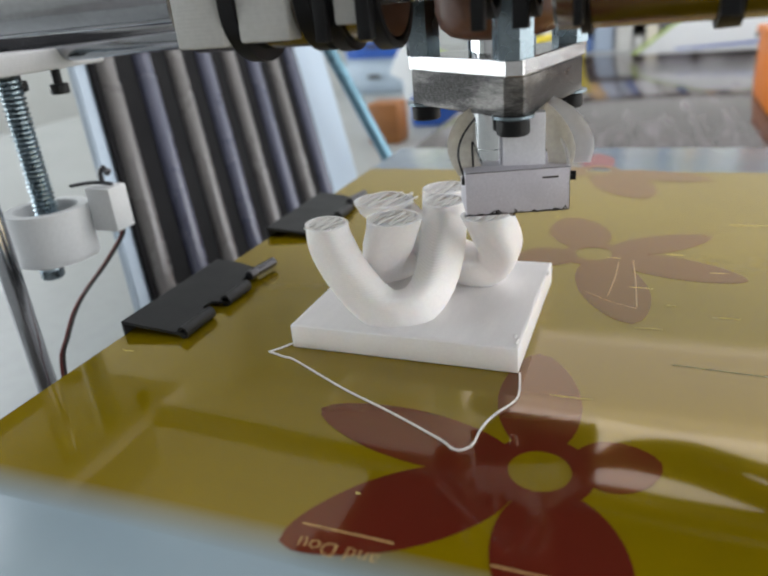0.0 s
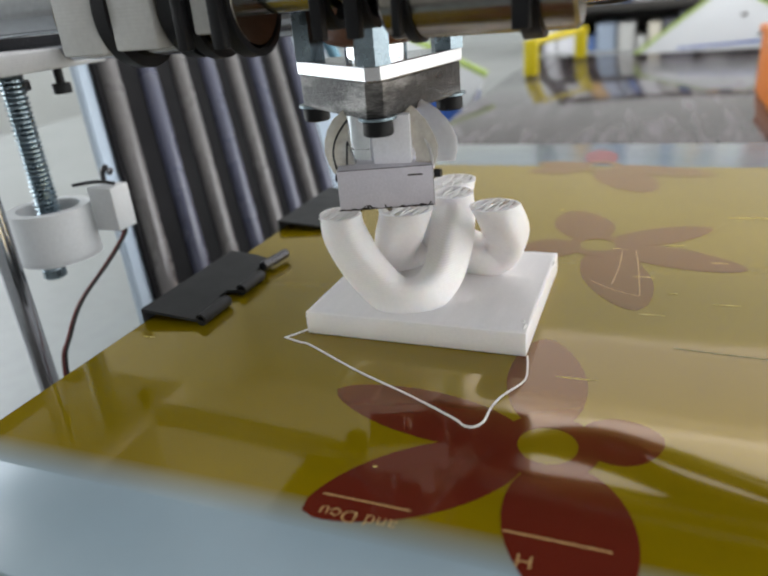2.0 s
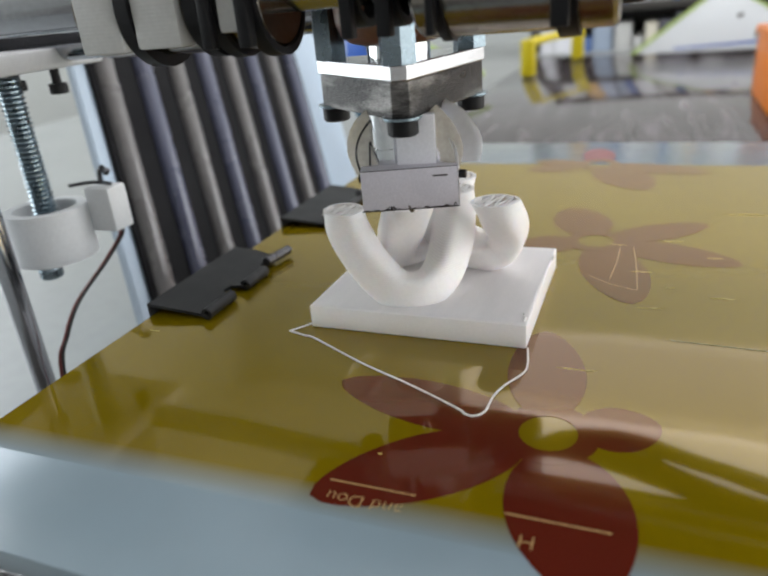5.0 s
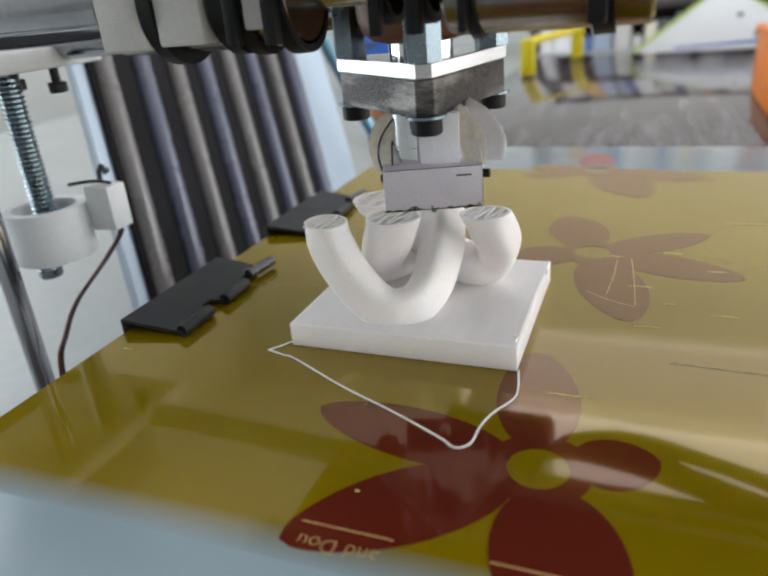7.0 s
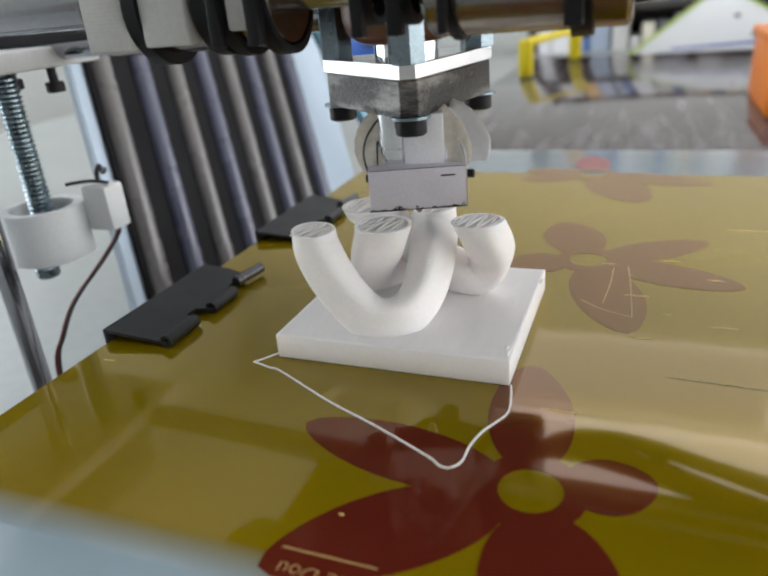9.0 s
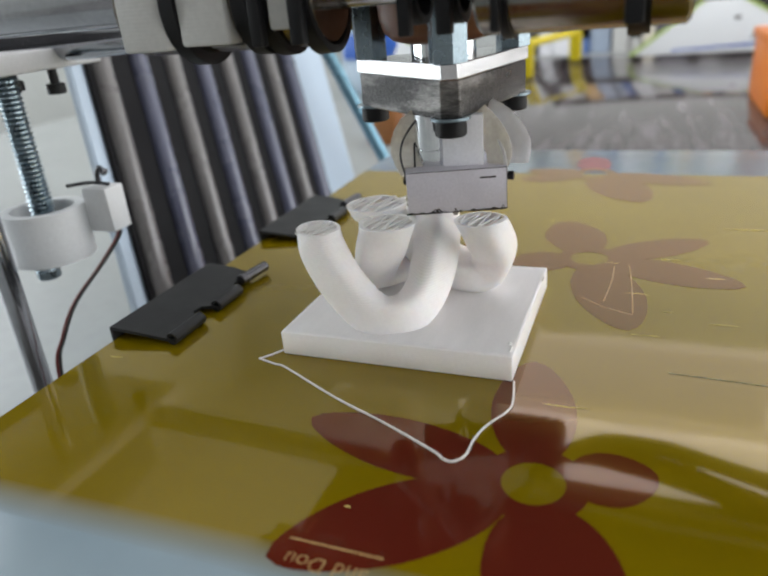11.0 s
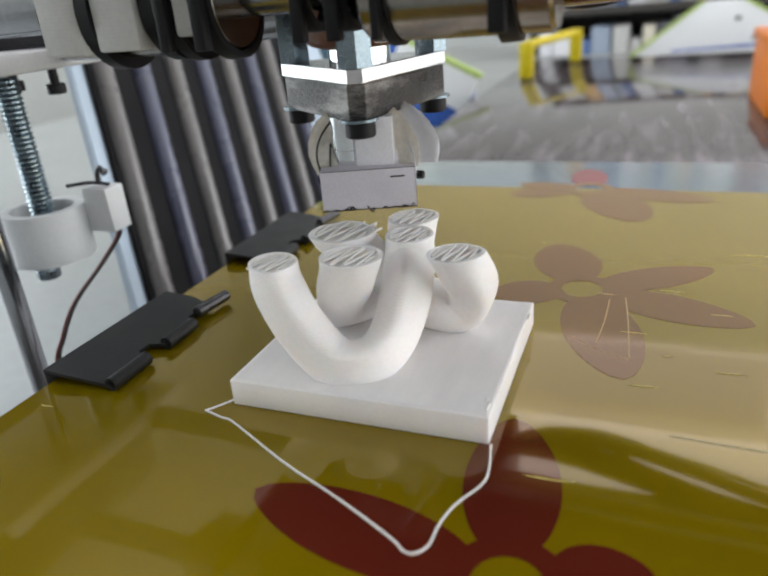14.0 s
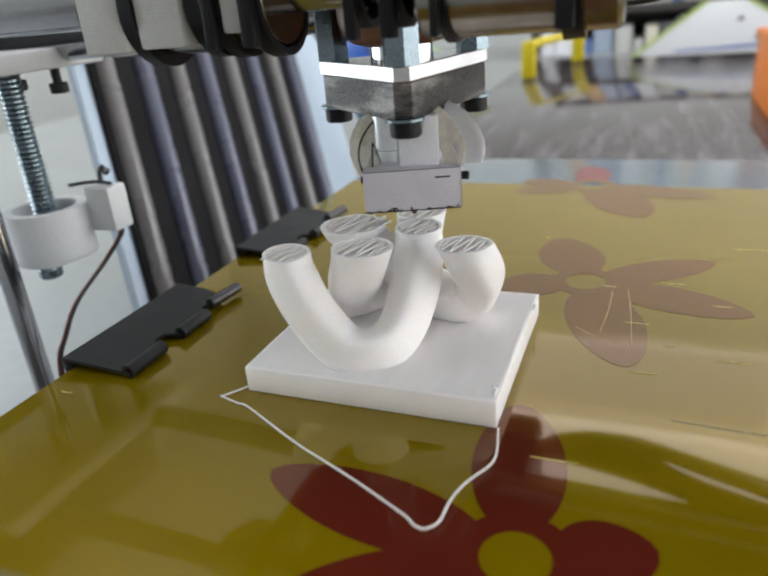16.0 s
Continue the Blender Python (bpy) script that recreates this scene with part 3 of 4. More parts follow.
# ---------------------------------------------------------------- print head with its sliding carriage
def make_head():
    hd = thing("extruder", "extruder carriage with steel bearings, bolted plates and heater block", "extruder")
    # stack of two plates, one corner towards the front
    L, F, R = Vector((17.6, 26.0)), Vector((43.9, 5.4)), Vector((51.4, 39.4))
    mid = (L + F + R) / 3
    def cut(scale, c):
        q = [mid + (p - mid) * scale for p in (L, F, R)]
        out = []
        for i in range(3):
            a, b, e = q[i - 1], q[i], q[(i + 1) % 3]
            out += [b + (a - b).normalized() * c, b + (e - b).normalized() * c]
        return out
    bm = B()
    prism(bm, cut(1.0, 2.6), 49.4, 52.0, 0.2)
    part("upper_plate", bm, ALU, hd, "bright milled aluminium plate", smooth=False)
    bm = B()
    prism(bm, cut(0.985, 3.0), 43.0, 49.35, 0.3)
    part("lower_plate", bm, STEEL_DARK, hd, "rough sawn dark metal plate", smooth=False)
    for p in (L, F, R):
        q = mid + (p - mid) * 0.76
        bm = B()
        rod(bm, (q.x, q.y, 43.35), (q.x, q.y, 42.85), 3.5, 24)
        part("washer", bm, ZINC, hd)
        bm = B()
        rod(bm, (q.x, q.y, 42.85), (q.x, q.y, 40.0), 2.75, 24, 0.3)
        part("cap_screw", bm, BLACK, hd, "black socket cap screw")
        bm = B()
        rod(bm, (q.x, q.y, 52.0), (q.x, q.y, 66.0), 3.3, 6)
        part("hex_standoff", bm, ZINC, hd, "zinc hexagonal standoff", smooth=False)
    # insulator above the plates
    bx, by = 37.9, 22.7
    bm = B()
    sweep(bm, [Vector((bx, by, z)) for z in (54.5, 55.2, 56.6, 59, 64, 74)], [6.5, 9.0, 10.6, 11.4, 11.6, 11.6], 40)
    part("insulator", bm, PEEK, hd, "brown rounded insulator")
    bm = B()
    rod(bm, (bx, by, 52.0), (bx, by, 54.5), 6.0, 32)
    part("collar", bm, CHROME, hd)
    # barrel and heater block
    bx, by = 41.0, 14.9
    bm = B()
    zs = [34.0, 37.0, 37.05, 37.4, 37.45, 43.2]
    sweep(bm, [Vector((bx - 3.4, by - 0.6, z)) for z in zs], [3.3, 3.3, 3.0, 3.0, 3.3, 3.3], 32)
    part("barrel", bm, CHROME, hd, "polished steel barrel with a groove")
    # bright reflection on the barrel's right side, put in as a white block
    bm = B()
    box(bm, -3.6, 3.6, -3.6, 3.6, 34.2, 43.1, 0.3, Matrix.Translation((bx + 2.0, by + 0.6, 0)) @ Matrix.Rotation(radians(12), 4, "Z"))
    part("glare_block", bm, GLARE_WHITE, hd, "square block beside the barrel, bright reflection put in as white")
    blk = B()
    turn = Matrix.Translation((35.0, 6.0, 0)) @ Matrix.Rotation(radians(19.5), 4, "Z")
    box(blk, 0, 17.6, 0, 12.0, 26.7, 34.3, 0.18, turn)
    block = part("heater_block", blk, BLOCK, hd, "grey metal heater block with burnt lower edge")
    bm = B()
    box(bm, 12.9, 15.6, -0.08, 0.2, 32.5, 32.78, 0, turn)
    part("slot", bm, SOOT, block)
    # black sheet over the whole underside: partly char, partly to darken its reflection
    bm = B()
    box(bm, 0.3, 17.3, 0.3, 11.7, 26.55, 26.69, 0.05, turn)
    part("darkened_underside", bm, SOOT, block, "underside charred in part, darkened for its reflection")
    rng = random.Random(3)
    for x, w, h in ((4.4, 1.2, 0.25), (5.2, 0.5, 0.7), (13.4, 1.8, 0.15), (15.2, 1.2, 0.35)):
        bm = B()
        sweep(bm, [turn @ v for v in catmull(((x - w, -0.03, 26.7), (x - 0.3 * w, -0.05, 26.75 + 0.35 * h), (x, -0.03, 26.75 + h), (x + 0.4 * w, -0.05, 26.8 + 0.2 * h), (x + w, -0.02, 26.7)), 3)], 0.24, 8, flat=0.5)
        part("burnt_crust", bm, SOOT, block)
    for k in range(26):
        x = rng.choice((rng.gauss(5.0, 1.6), rng.gauss(13.6, 1.8), rng.uniform(0.4, 17.2)))
        x = min(max(x, 0.5), 17.1)
        w, hgt = rng.uniform(.2, .7), rng.choice((.05, .08, .12, .2, .3, .7))
        bm = B()
        sweep(bm, [turn @ v for v in catmull(((x - w, -0.02, 26.72), (x + rng.uniform(-.3, .3), -0.03, 26.75 + hgt), (x + w, -0.02, 26.72)), 3)], rng.uniform(.05, .14), 6)
        part("burnt_crust", bm, SOOT, block)
    bm = B()
    sweep(bm, [turn @ Vector((u, -0.01, z)) for u, z in ((0.1, 34.2), (17.5, 34.2), (17.56, 26.8), (0.1, 26.76))], 0.07, 6)
    part("sooty_edge", bm, SOOT, block)
    bm = B()
    sweep(bm, [Vector((41.2, 15.0, z)) for z in (26.7, 25.9, 24.2)], [1.5, 1.2, 0.4], 24)
    part("nozzle", bm, BEARING, hd)
    # taped leads on both sides of the block
    for pts, r, fl, material, name, label in (
            (((37.0, 14, 43), (34.0, 13, 40.2), (33.2, 12.0, 36.8), (35.0, 10.2, 33.4)), [0.5, 0.6, 0.6, 0.5], 4.6, TAPE, "taped_lead", "cream taped heater lead"),
            (((34.5, 16, 43), (32.6, 15, 40), (32.0, 13, 36.5), (34.2, 11, 32.6)), [0.9, 1.5, 1.7, 0.8], 0.7, SLEEVE, "taped_lead", "milky taped heater lead"),
            (((45.6, 15.0, 43), (48.0, 14.6, 40), (49.6, 14.2, 36.8), (49.6, 13.6, 34.0)), [0.5, 0.6, 0.6, 0.5], 4.2, TAPE, "taped_lead", "cream taped heater lead"),
            (((46.5, 20, 43), (49.8, 19, 40.6), (52.2, 18, 37.0), (52.4, 17, 33.6)), [0.7, 0.9, 1.0, 0.8], 2.7, SLEEVE, "sleeved_lead", "milky white sleeved lead"),
            (((45.5, 15.5, 43), (48.6, 14.5, 40), (50.6, 13.5, 36.6), (51.2, 13.0, 33.2)), [0.3, 0.32, 0.32, 0.3], 1.0, SLEEVE, "thin_wire", "thin pale wire"),
            (((36.0, 12, 43), (33.4, 11, 39.5), (32.8, 10, 36.0), (34.6, 8.5, 31.8)), [0.2, 0.2, 0.2, 0.2], 1.0, CLIP_WIRE, "thin_wire", "thin dark wire"),
            (((35.0, 15, 43), (34.6, 13, 38.8), (35.4, 10, 34.4)), [0.17, 0.17, 0.17], 1.0, CLIP_WIRE, "thin_wire", "thin dark wire")):
        bm = B()
        path = catmull(pts, 7)
        rad = [v.x for v in catmull([(q, 0, 0) for q in r], 7)]
        if material in (TAPE, SLEEVE):
            rad = [q * (1 + 0.025 * math.sin(i * 2.3)) for i, q in enumerate(rad)]
        sweep(bm, path, rad, 16, flat=fl)
        part(name, bm, material, hd, label)
    for x, z in ((51.6, 32.0), (34.6, 32.5)):
        bm = B()
        rod(bm, (x - .6, 14.5 if x > 40 else 8.0, z), (x + .6, 14.5 if x > 40 else 8.0, z), 0.8, 12)
        part("grub_screw", bm, BLACK, hd)
    # bearings on the front rod, with printed holders and cable ties
    AX, AZ = 0.0, 63.9
    for a, b in ((-9, 27), (50.5, 78)):
        bm = B()
        rod(bm, (a, AX, AZ), (b, AX, AZ), 7.5, 40, 0.6)
        part("linear_bearing", bm, BEARING, hd, "polished steel linear bearing")
    for x0, x1, low in ((-7.0, 1.8, 6.4), (4.6, 13.2, 6.0), (20.6, 24.2, 4.4), (28.0, 50.0, -5.5), (52.0, 59.0, 1.0), (64.0, 69.5, -0.5)):
        bm = B()
        box(bm, x0, x1, AX - 8.8, AX + 8.8, AZ - low, AZ + 11, 0.5)
        part("bearing_holder", bm, GREYPLA, hd, "pale printed bearing holder")
    for x, r, w in ((18.9, 8.6, 2.2), (25.6, 8.7, 2.6), (40.8, 5.4, 2.2), (46.6, 5.6, 2.6), (71.3, 8.5, 2.8), (54.2, 8.1, 1.4)):
        bm = B()
        ring(bm, (x, AX, AZ), (1, 0.03, 0.05), r, 7.5 if r > 6 else 4.2, w, 40)
        part("cable_tie", bm, NYLON, hd, "black nylon cable tie")
        bm = B()
        box(bm, x - w * 0.42, x + w * 0.42, AX - r - 1.5, AX - r + 0.6, AZ - 6.6, AZ + 9, 0.3)
        part("strap_tail", bm, NYLON, hd, "black upright strap")
    for x, r in ((3.2, 9.4), (15.4, 8.3)):
        bm = B()
        ring(bm, (x, AX, AZ), (1, 0, 0), r, 7.3, 2.6, 40)
        part("end_collar", bm, NYLON, hd, "black collar")
    for x in (17.4, 25.4):
        bm = B()
        rod(bm, (x, AX - 9.5, AZ + 5.2), (x, AX - 9.5, AZ + 8.6), 3.2, 6)
        part("hex_nut", bm, ZINC, hd, smooth=False)
    # carriage and feeder above
    # unseen plate, run out to the right for a dark reflection
    bm = B()
    box(bm, -12, 150, -14, 66, 75, 81, 1.5)
    part("carriage_plate", bm, MOTOR, hd)
    # unseen motor, lengthened backwards so the bed mirrors more of its black
    bm = B()
    box(bm, 14, 54, 10, 106, 81, 122, 3)
    part("feeder_motor", bm, MOTOR, hd, "unseen black stepper motor, lengthened for its reflection in the bed")
    # unseen block, added so the bed's right front reflects dark
    bm = B()
    box(bm, 78.5, 150, 6, 66, 81, 120, 3)
    part("reflection_block", bm, MOTOR, hd, "unseen black block added for its dark reflection in the bed")
    bm = B()
    rod(bm, (39, 27, 74), (39, 27, 76), 11.6, 32)
    part("insulator_seat", bm, MOTOR, hd)
    for q in (L, F, R):
        p = mid + (q - mid) * 0.76
        bm = B()
        rod(bm, (p.x, p.y, 66.0), (p.x, p.y, 76.0), 2.9, 16)
        part("standoff_screw", bm, BLACK, hd)
    for k in range(4):
        bm = B()
        sweep(bm, catmull(((48 - k, 60, 76), (50 + 2 * k, 60 + k, 67 - k), (62 + 3 * k, 60 + k, 62.5 - 1.5 * k), (80 + 2 * k, 60 + k, 64 - 1.6 * k), (98, 61 + k, 69 - 1.2 * k), (125, 62 + k, 76 - k), (170, 64 + k, 84 - k)), 8), (1.7, 1.1, 1.4, 0.8)[k], 10)
        part("cable", bm, WIRE_BLACK if k != 2 else WIRE_RED, hd, "thick cable of the print head")
    for k in range(3):
        bm = B()
        sweep(bm, catmull(((52, 64, 75), (60, 69 + 3 * k, 66 + k), (80, 71 + 4 * k, 64 + k), (105, 67 + 4 * k, 66 + k), (140, 62 + 3 * k, 72), (170, 62, 78)), 8), 1.0 - 0.15 * k, 8)
        part("looped_wire", bm, WIRE_BLACK, hd, "thin looped wire of the print head")
    return hd


head_ob = make_head()


# ---------------------------------------------------------------- frame of the printer
def make_rods():
    for y, z, z1, r in ((0.0, 64.4, 66.4, 3.6), (41.0, 56.0, 69.5, 4.0)):
        ob = thing("guide_rod", "polished steel guide rod running across the printer", "guide rod", "guide rods of the printer")
        bm = B()
        rod(bm, (-130, y, z), (260, y, z1), r, 32, 0.4)
        part("shaft", bm, RODM, ob)


def make_column():
    sx, sy = -88.4, 27.5
    col = thing("lifting_column", "threaded spindle and steel rod with white printed brackets", "lifting column")
    bm = B()
    box(bm, -118, -79.5, -16, 53, 52.4, 57.4, 0.8)
    part("bracket", bm, PLASTIC, col, "white printed bracket under the guide rods")
    # unseen block at the rod ends, black so the bed's left side reflects dark
    bm = B()
    box(bm, -160, -104, -16, 60, 57.4, 96.0, 1.5)
    part("unseen_end_block", bm, MOTOR, col, "unseen black block at the rod ends, for its dark reflection")
    # spindle with real thread turns
    bm = B()
    path, rad = [], []
    z = 4.6
    while z < 52:
        path += [Vector((sx, sy, z)), Vector((sx, sy, z + 0.5)), Vector((sx, sy, z + 0.8))]
        rad += [2.6, 3.25, 2.6]
        z += 1.25
    sweep(bm, path, rad, 24)
    part("spindle", bm, ZINC, col, "zinc threaded spindle")
    # cup round the spindle, and its switch
    bm = B()
    ring(bm, (sx, sy, 11.0), (0, 0, 1), 10.8, 8.2, 13.4, 48)
    rod(bm, (sx, sy, 3.6), (sx, sy, 4.6), 10.8, 48)
    part("cup", bm, PLASTIC, col, "white printed cup round the spindle")
    bm = B()
    box(bm, -79.0, -70.6, 33.0, 40.0, 9.4, 21.6, 0.5)
    part("switch", bm, PLASTIC, col, "white end switch")
    bm = B()
    sweep(bm, catmull(((-83.5, 33, 22.2), (-77, 35, 22.8), (-71.5, 36, 22.2)), 6), 0.5, 8)
    part("switch_lever", bm, CLIP_WIRE, col)
    bm = B()
    sweep(bm, catmull(((-77.0, 38, 22.0), (-76.6, 38, 25.0), (-75.2, 38, 26.2), (-74.4, 38, 24.6), (-73.4, 38, 25.6)), 6), 0.7, 8)
    part("screw_eye", bm, CLIP_WIRE, col)
    bm = B()
    rod(bm, (-83.6, 19.6, 3.6), (-83.6, 19.6, 0.8), 3.0, 24, 0.4)
    part("foot_nut", bm, ZINC, col)
    for x, y, l in ((-81.6, 36.6, 3.6), (-89.0, 30.5, 2.0)):
        bm = B()
        rod(bm, (x, y, 52.5), (x, y, 52.4 - l), 1.2, 12)
        rod(bm, (x, y, 52.4 - l), (x, y, 52.4 - l - 2.6), 2.4, 20, 0.3)
        part("screw", bm, CHAR, col, "dark cap screw under the bracket")
    bm = B()
    rod(bm, (-87.0, 10, -90), (-87.0, 10, 52.5), 2.7, 28)
    part("smooth_rod", bm, RODM, col, "polished upright steel rod")
    for k, (material, name) in enumerate(((WIRE_RED, "lead_red"), (WIRE_BLACK, "lead_black"))):
        bm = B()
        pts = ((-72.5, 35, 10), (-72.0, 35, 7.8), (-74.6, 29.5, 1.6), (-78.6, 20.4, -6.8), (-79.8, 14.6, -14.6), (-79.4, 10, -22.4), (-79, 8, -50), (-77, 8, -89.4))
        sweep(bm, catmull([(x + 0.9 * k, y + 0.3 * k, z + 0.5 * k) for x, y, z in pts], 6), 0.5 - 0.1 * k, 8)
        part(name, bm, material, col, "thin switch wire")
    return col


def make_base_board():
    ob = thing("base_board", "dark grey-brown board under the print bed", "board")
    bm = B()
    box(bm, -122, 220, -170, 28, -90, -80, 1.5)
    part("board", bm, SHELFM, ob)


make_rods()
make_column()
make_base_board()


# ---------------------------------------------------------------- behind the printer
def quad_frame(tl, tr, br, bl):
    """Origin, across, down and normal of a leaning board."""
    tl, tr, br, bl = map(Vector, (tl, tr, br, bl))
    u, v = ((tr - tl) + (br - bl)) / 2, ((bl - tl) + (br - tr)) / 2
    return tl, u, v, u.cross(v).normalized()


def make_panel():
    ob = thing("ribbed_panel", "dark ribbed plastic panel with pale blue edges leaning behind the bed", "ribbed panel")
    o, u, v, n = quad_frame((-143, 116, 46), (-154, 307, 37), (-124, 279, -46), (-112, 88, -38))
    o = o - v * 0.15
    v = v * 1.45
    def board(a0, a1, b0, b1, d0, d1, name, material, label=""):
        bm = B()
        vs = []
        for d in (d0, d1):
            vs += [bm.verts.new(o + u * a + v * b + n * d) for a, b in ((a0, b0), (a1, b0), (a1, b1), (a0, b1))]
        for f in ((0, 1, 2, 3), (7, 6, 5, 4), (0, 4, 5, 1), (1, 5, 6, 2), (2, 6, 7, 3), (3, 7, 4, 0)):
            bm.faces.new([vs[i] for i in f])
        bmesh.ops.bevel(bm, geom=bm.edges[:], offset=0.6, segments=2, affect="EDGES")
        part(name, bm, material, ob, label)
    board(-0.055, 1.22, -0.02, 1.0, 2.5, 6.0, "backing_board", PALEBLUE, "pale blue backing board")
    board(-0.02, 0.965, 0.0, 1.0, 0.6, 2.4, "panel_sheet", RIB_SHADE)
    k = 8
    for i in range(k):
        bm = B()
        c = (i + 0.5) / k - 0.04
        a, b = o + u * c, o + u * c + v
        w = u.length / k * 0.195
        sweep(bm, [a + (b - a) * t + n * 0.6 for t in (0, 0.5, 1)], w, 20)
        part("rib", bm, RIB_LIT_COOL if i % 2 else RIB_LIT_WARM, ob, "rib with a cool highlight in its colour" if i % 2 else "rib with a warm highlight in its colour")
    return ob


def make_surroundings():
    # tilted teal tube of the frame
    ob = thing("frame_tube", "slanting teal metal tube of the printer's frame", "frame tube")
    bm = B()
    rod(bm, (-147, 300, 70), (-71, 304, -90), 4.0, 24)
    part("tube", bm, TEAL, ob)
    # low film-covered table
    ob = thing("low_table", "low table covered with glossy brown printed film, reflection streaks in its colour", "low table")
    bm = B()
    prism(bm, [(-110, 330), (560, 330), (560, 1010), (-120, 1030), (-125, 700)], -62, -50, 1.5)
    part("covered_top", bm, FILM, ob)
    for x, y in ((-80, 380), (520, 380), (-80, 960), (520, 960)):
        bm = B()
        rod(bm, (x, y, -90), (x, y, -62), 14, 16)
        part("foot", bm, SHELFM, ob)
    # white and lime sign leaning at the far edge
    ob = thing("white_sign", "white leaning card with lime green edges and a blue line", "card")
    bm = B()
    prism(bm, [(0, 0), (215, 0), (215, 33), (152, 70), (93, 70)], 0, 6, 0.8)
    s = part("card", bm, WHITE_CARD, ob)
    s.matrix_basis = pose(0.024, 1.000, -0.049, 82, 0, 0)
    for poly, material, name in (([(0, 0), (8, 0), (100, 70), (93, 70)], GREEN, "lime_edge"), ([(145, 70), (215, 28), (215, 33), (152, 70)], GREEN, "lime_edge"),
                                 ([(60, 4), (205, 9), (205, 13), (60, 6)], BLUE, "blue_line"), ([(139, 42), (146, 44), (145, 48), (138, 46)], SHELFM, "leaf_mark"),
                                 ([(162, 16), (172, 20), (171, 24), (161, 20)], SHELFM, "leaf_mark")):
        bm = B()
        prism(bm, poly, 6, 7)
        s2 = part(name, bm, material, ob)
        s2.matrix_basis = s.matrix_basis
    # orange box at the side
    ob = thing("orange_box", "bright orange plastic box on the low table", "box")
    bm = B()
    box(bm, 147, 249, 500, 620, -50, 3, 3)
    part("body", bm, ORANGE, ob)
    bm = B()
    box(bm, 145, 251, 498, 622, 3, 11, 2)
    part("lid", bm, ORANGE, ob)
    # yellow trestle
    ob = thing("yellow_stand", "yellow plastic stand on the low table", "stand")
    for x0, y in ((-100, 800), (-58, 984)):
        bm = B()
        box(bm, x0, x0 + 17, y, y + 17, -50, -5, 2)
        part("leg", bm, YELLOW, ob)
    bm = B()
    rod(bm, (-91.5, 809, -9), (-49.5, 992, -9), 5.5, 12)
    part("crossbar", bm, YELLOW, ob)
    # blue box with a white and lime flap
    ob = thing("blue_box", "blue plastic box with a tilted white and lime lid", "box")
    bm = B()
    box(bm, -216, -150, 690, 770, -90, -52, 4)
    part("body", bm, BLUE, ob)
    lean = Matrix.Translation((-178, 684, -30)) @ Matrix.Rotation(radians(27), 4, "Y")
    bm = B()
    box(bm, -55, 50, -4, 4, -22, 22, 1.5, lean)
    part("flap", bm, WHITE_CARD, ob)
    bm = B()
    box(bm, -55, 51, -4.5, 4.5, 22, 28, 1.0, lean)
    part("flap_edge", bm, GREEN, ob)
    # small things on the table behind the printer
    ob = thing("wooden_block", "small orange-brown wooden block on the table", "block")
    bm = B()
    box(bm, -232, -196, 590, 625, -90, -45, 3)
    part("block", bm, BROWN, ob)
    ob = thing("white_post", "white upright board standing on the table", "board")
    bm = B()
    box(bm, -300, -276, 900, 915, -90, 130, 2)
    part("board", bm, WHITE_CARD, ob)
    ob = thing("blue_cabinet", "small grey-blue cabinet standing on the table", "cabinet")
    bm = B()
    box(bm, -430, -322, 980, 1100, -90, 60, 3)
    part("body", bm, PALEBLUE, ob)
    for z in (-80, -32, 16):
        bm = B()
        box(bm, -424, -328, 974, 980, z, z + 40, 2)
        d_ = part("drawer", bm, BLUE if z == -32 else PALEBLUE, ob)
        bm = B()
        box(bm, -386, -366, 968, 974, z + 16, z + 22, 1)
        part("handle", bm, SHELFM, d_)
    # book shelf at the far wall
    sh = thing("bookshelf", "dark wooden shelf full of books by the far wall", "bookshelf")
    y = 1500
    bm = B()
    box(bm, -190, 900, y + 190, y + 205, -850, 176, 2)
    part("back_panel", bm, SHELFM, sh)
    for z in (-850, -560, -300, -10, 160):
        bm = B()
        box(bm, -190, 900, y, y + 190, z, z + 16, 2)
        part("shelf_board", bm, SHELFM, sh)
    for x in (-206, 900):
        bm = B()
        box(bm, x, x + 16, y, y + 205, -850, 176, 2)
        part("side_panel", bm, SHELFM, sh)
    rng = random.Random(11)
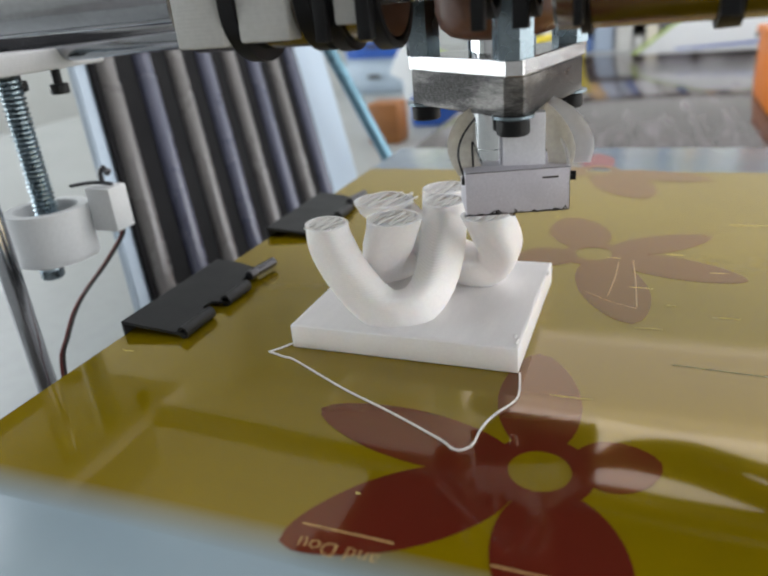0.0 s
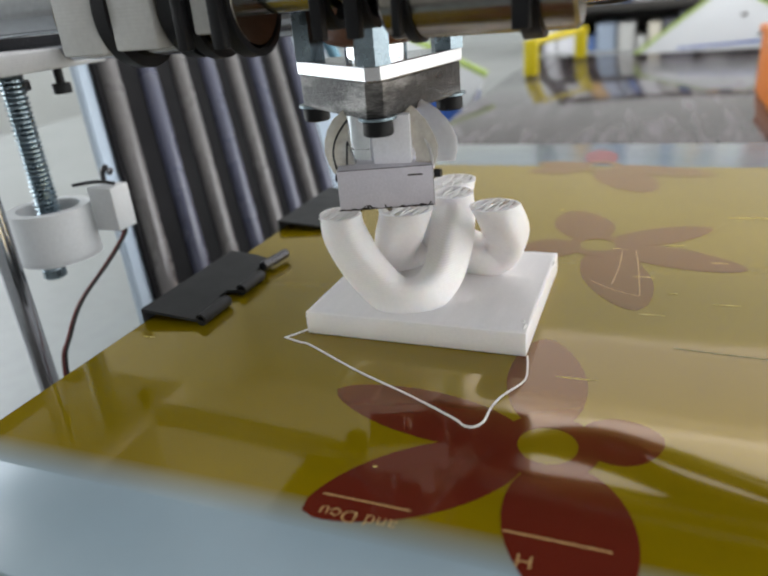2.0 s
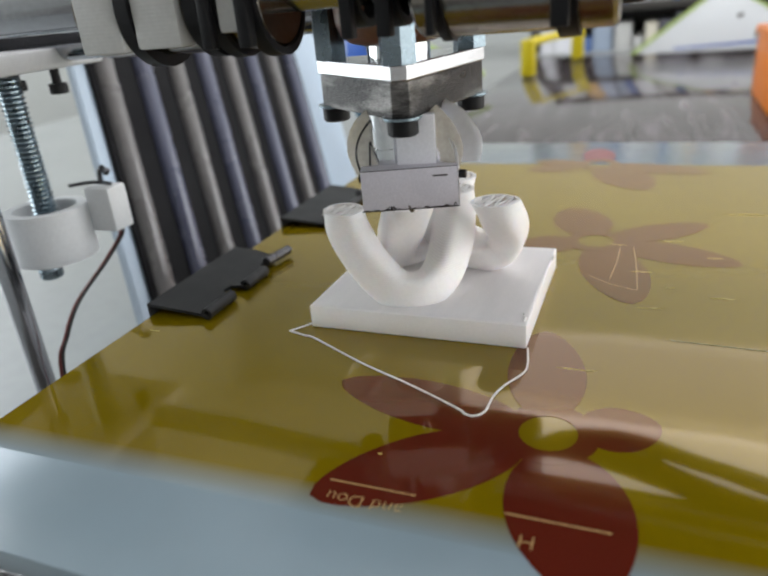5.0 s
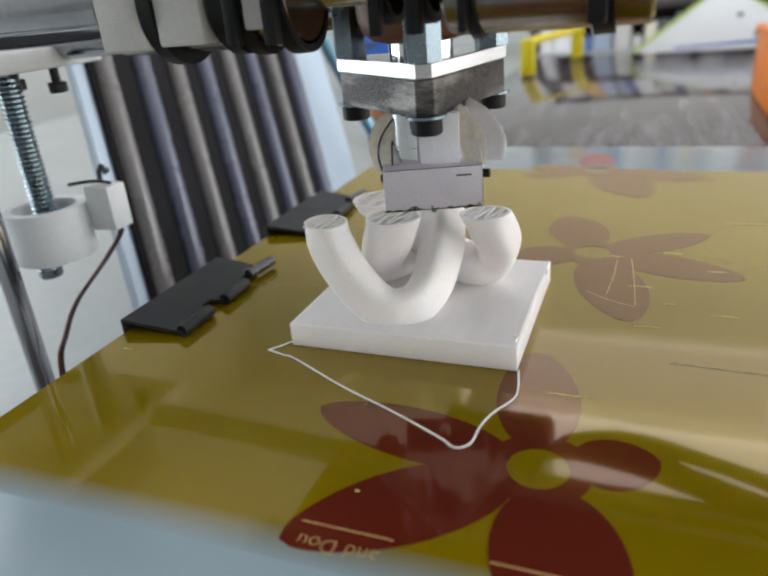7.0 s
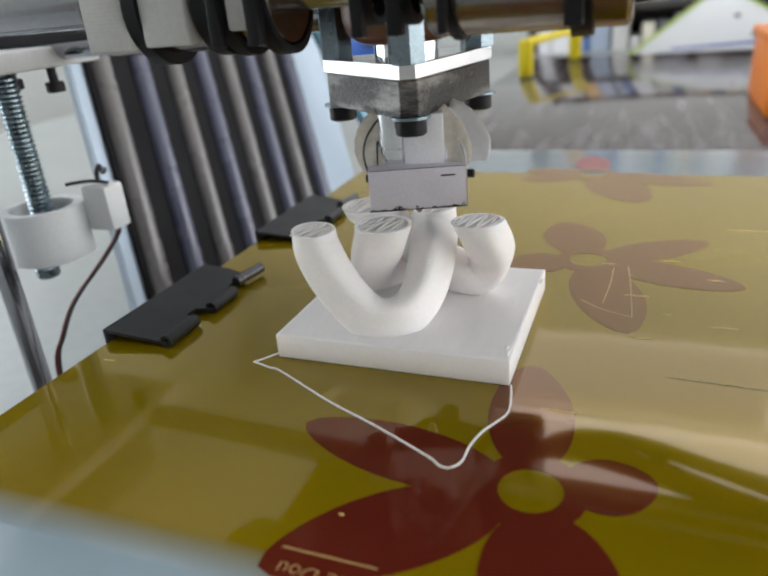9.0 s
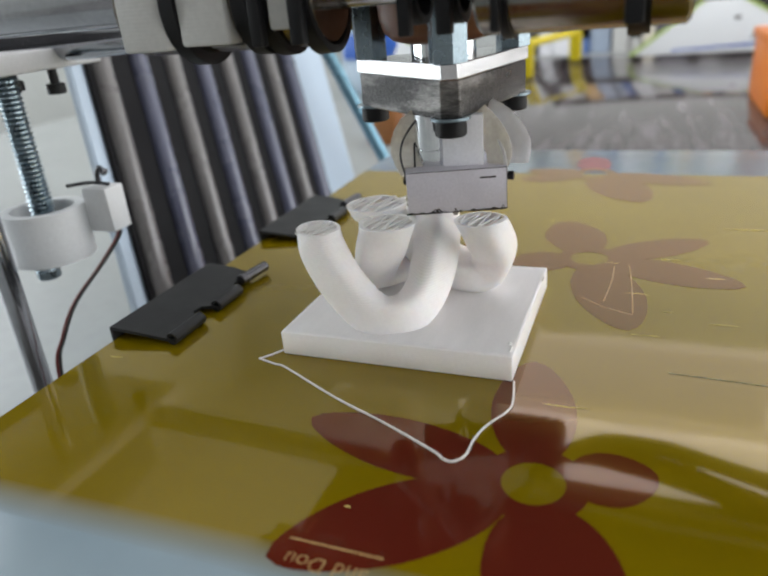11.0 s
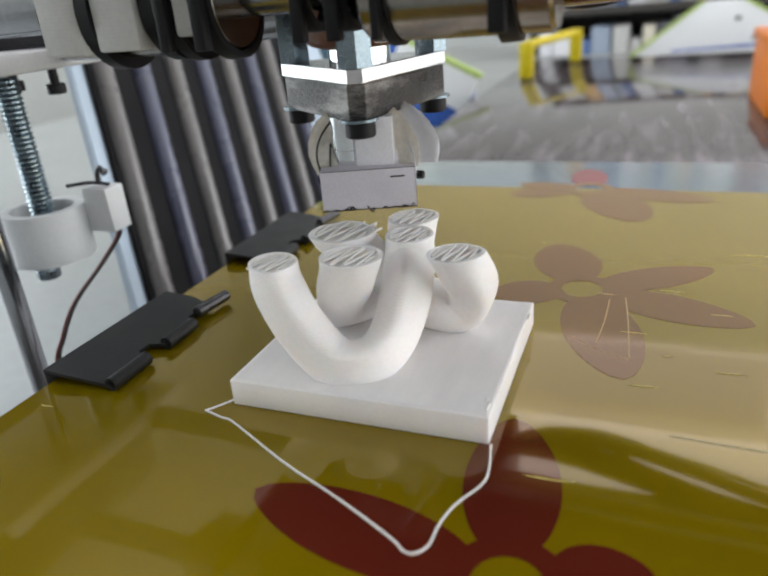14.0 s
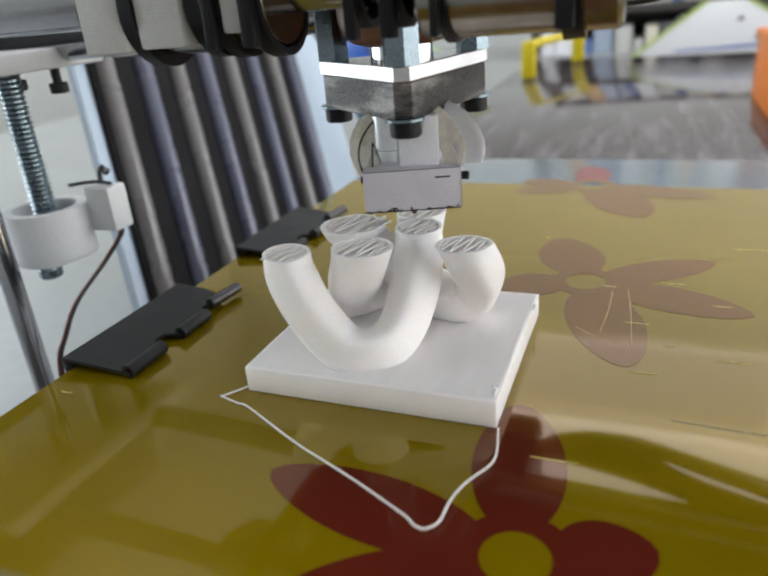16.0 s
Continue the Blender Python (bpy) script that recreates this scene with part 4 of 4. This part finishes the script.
    cols = [(0.5, 0.5, 0.48), (0.09, 0.16, 0.36), (0.42, 0.12, 0.06), (0.62, 0.58, 0.48), (0.10, 0.10, 0.12), (0.55, 0.33, 0.10), (0.3, 0.36, 0.45), (0.7, 0.7, 0.72)]
    bms = [mat("book_cover", c, 0.5, var=0.1, scale=20) for c in cols]
    for z, top in ((-284, -10), (6, 160)):
        x = -184
        while x < 870:
            w, hgt = rng.uniform(16, 42), rng.uniform(0.80, 0.97) * (top - z)
            bm = B()
            box(bm, 0, w, 0, rng.uniform(120, 165), 0, hgt, 1.5)
            ob = tagged(link("book", bm, rng.choice(bms)), "upright book with a coloured spine on the shelf", "book", "books on the shelf")
            ob.location = Vector((x, y + 8, z)) * MM
            x += w + rng.uniform(0.5, 6)


make_panel()
make_surroundings()


# ---------------------------------------------------------------- what moves
def motions():
    bed_y = [(0, 0), (0.5, 8.4), (1, 7.6), (1.5, 3.8), (2, 5.8), (2.5, 11.2), (3, 11.1), (3.5, 5.0), (4, 8.8), (4.2, 10.8), (6.3, 5.0), (6.5, 8.2),
             (7, 0.3), (7.5, -1.0), (8, -7.6), (8.5, -10.7), (9, -4.4), (9.2, -1.9), (11.3, -2.9), (11.5, -5.8), (12, -5.2), (12.5, -7.6), (13, -13.7),
             (13.5, -19.5), (14, -20.6), (14.5, -14.8), (15, -12.7), (15.5, -18.5), (16, -16.3)]
    head_x = [(0, 0), (0.5, -6.8), (1, -12.9), (1.5, -18.7), (2, -24.4), (2.5, -21.8), (3, -14.9), (3.5, -16.4), (4, -23.7), (4.2, -21.9), (6.3, -16.4),
              (6.5, -13.4), (7, -14.7), (7.5, -9.5), (8, -10.0), (8.5, -15.5), (9, -17.2), (9.2, -17.5), (11.3, -9.7), (11.5, -13.1), (12, -10.0),
              (12.5, -10.2), (13, -18.5), (13.5, -20.5), (14, -26.9), (14.5, -28.9), (15, -22.7), (15.5, -21.5), (16, -18.7)]
    for ob in (bed, base, knot, strand, clip_a, clip_b):
        walk(ob, [(t, pose(0, y * MM, 0)) for t, y in bed_y])
    walk(head_ob, [(t, pose(x * MM, 0, 0)) for t, x in head_x])


motions()
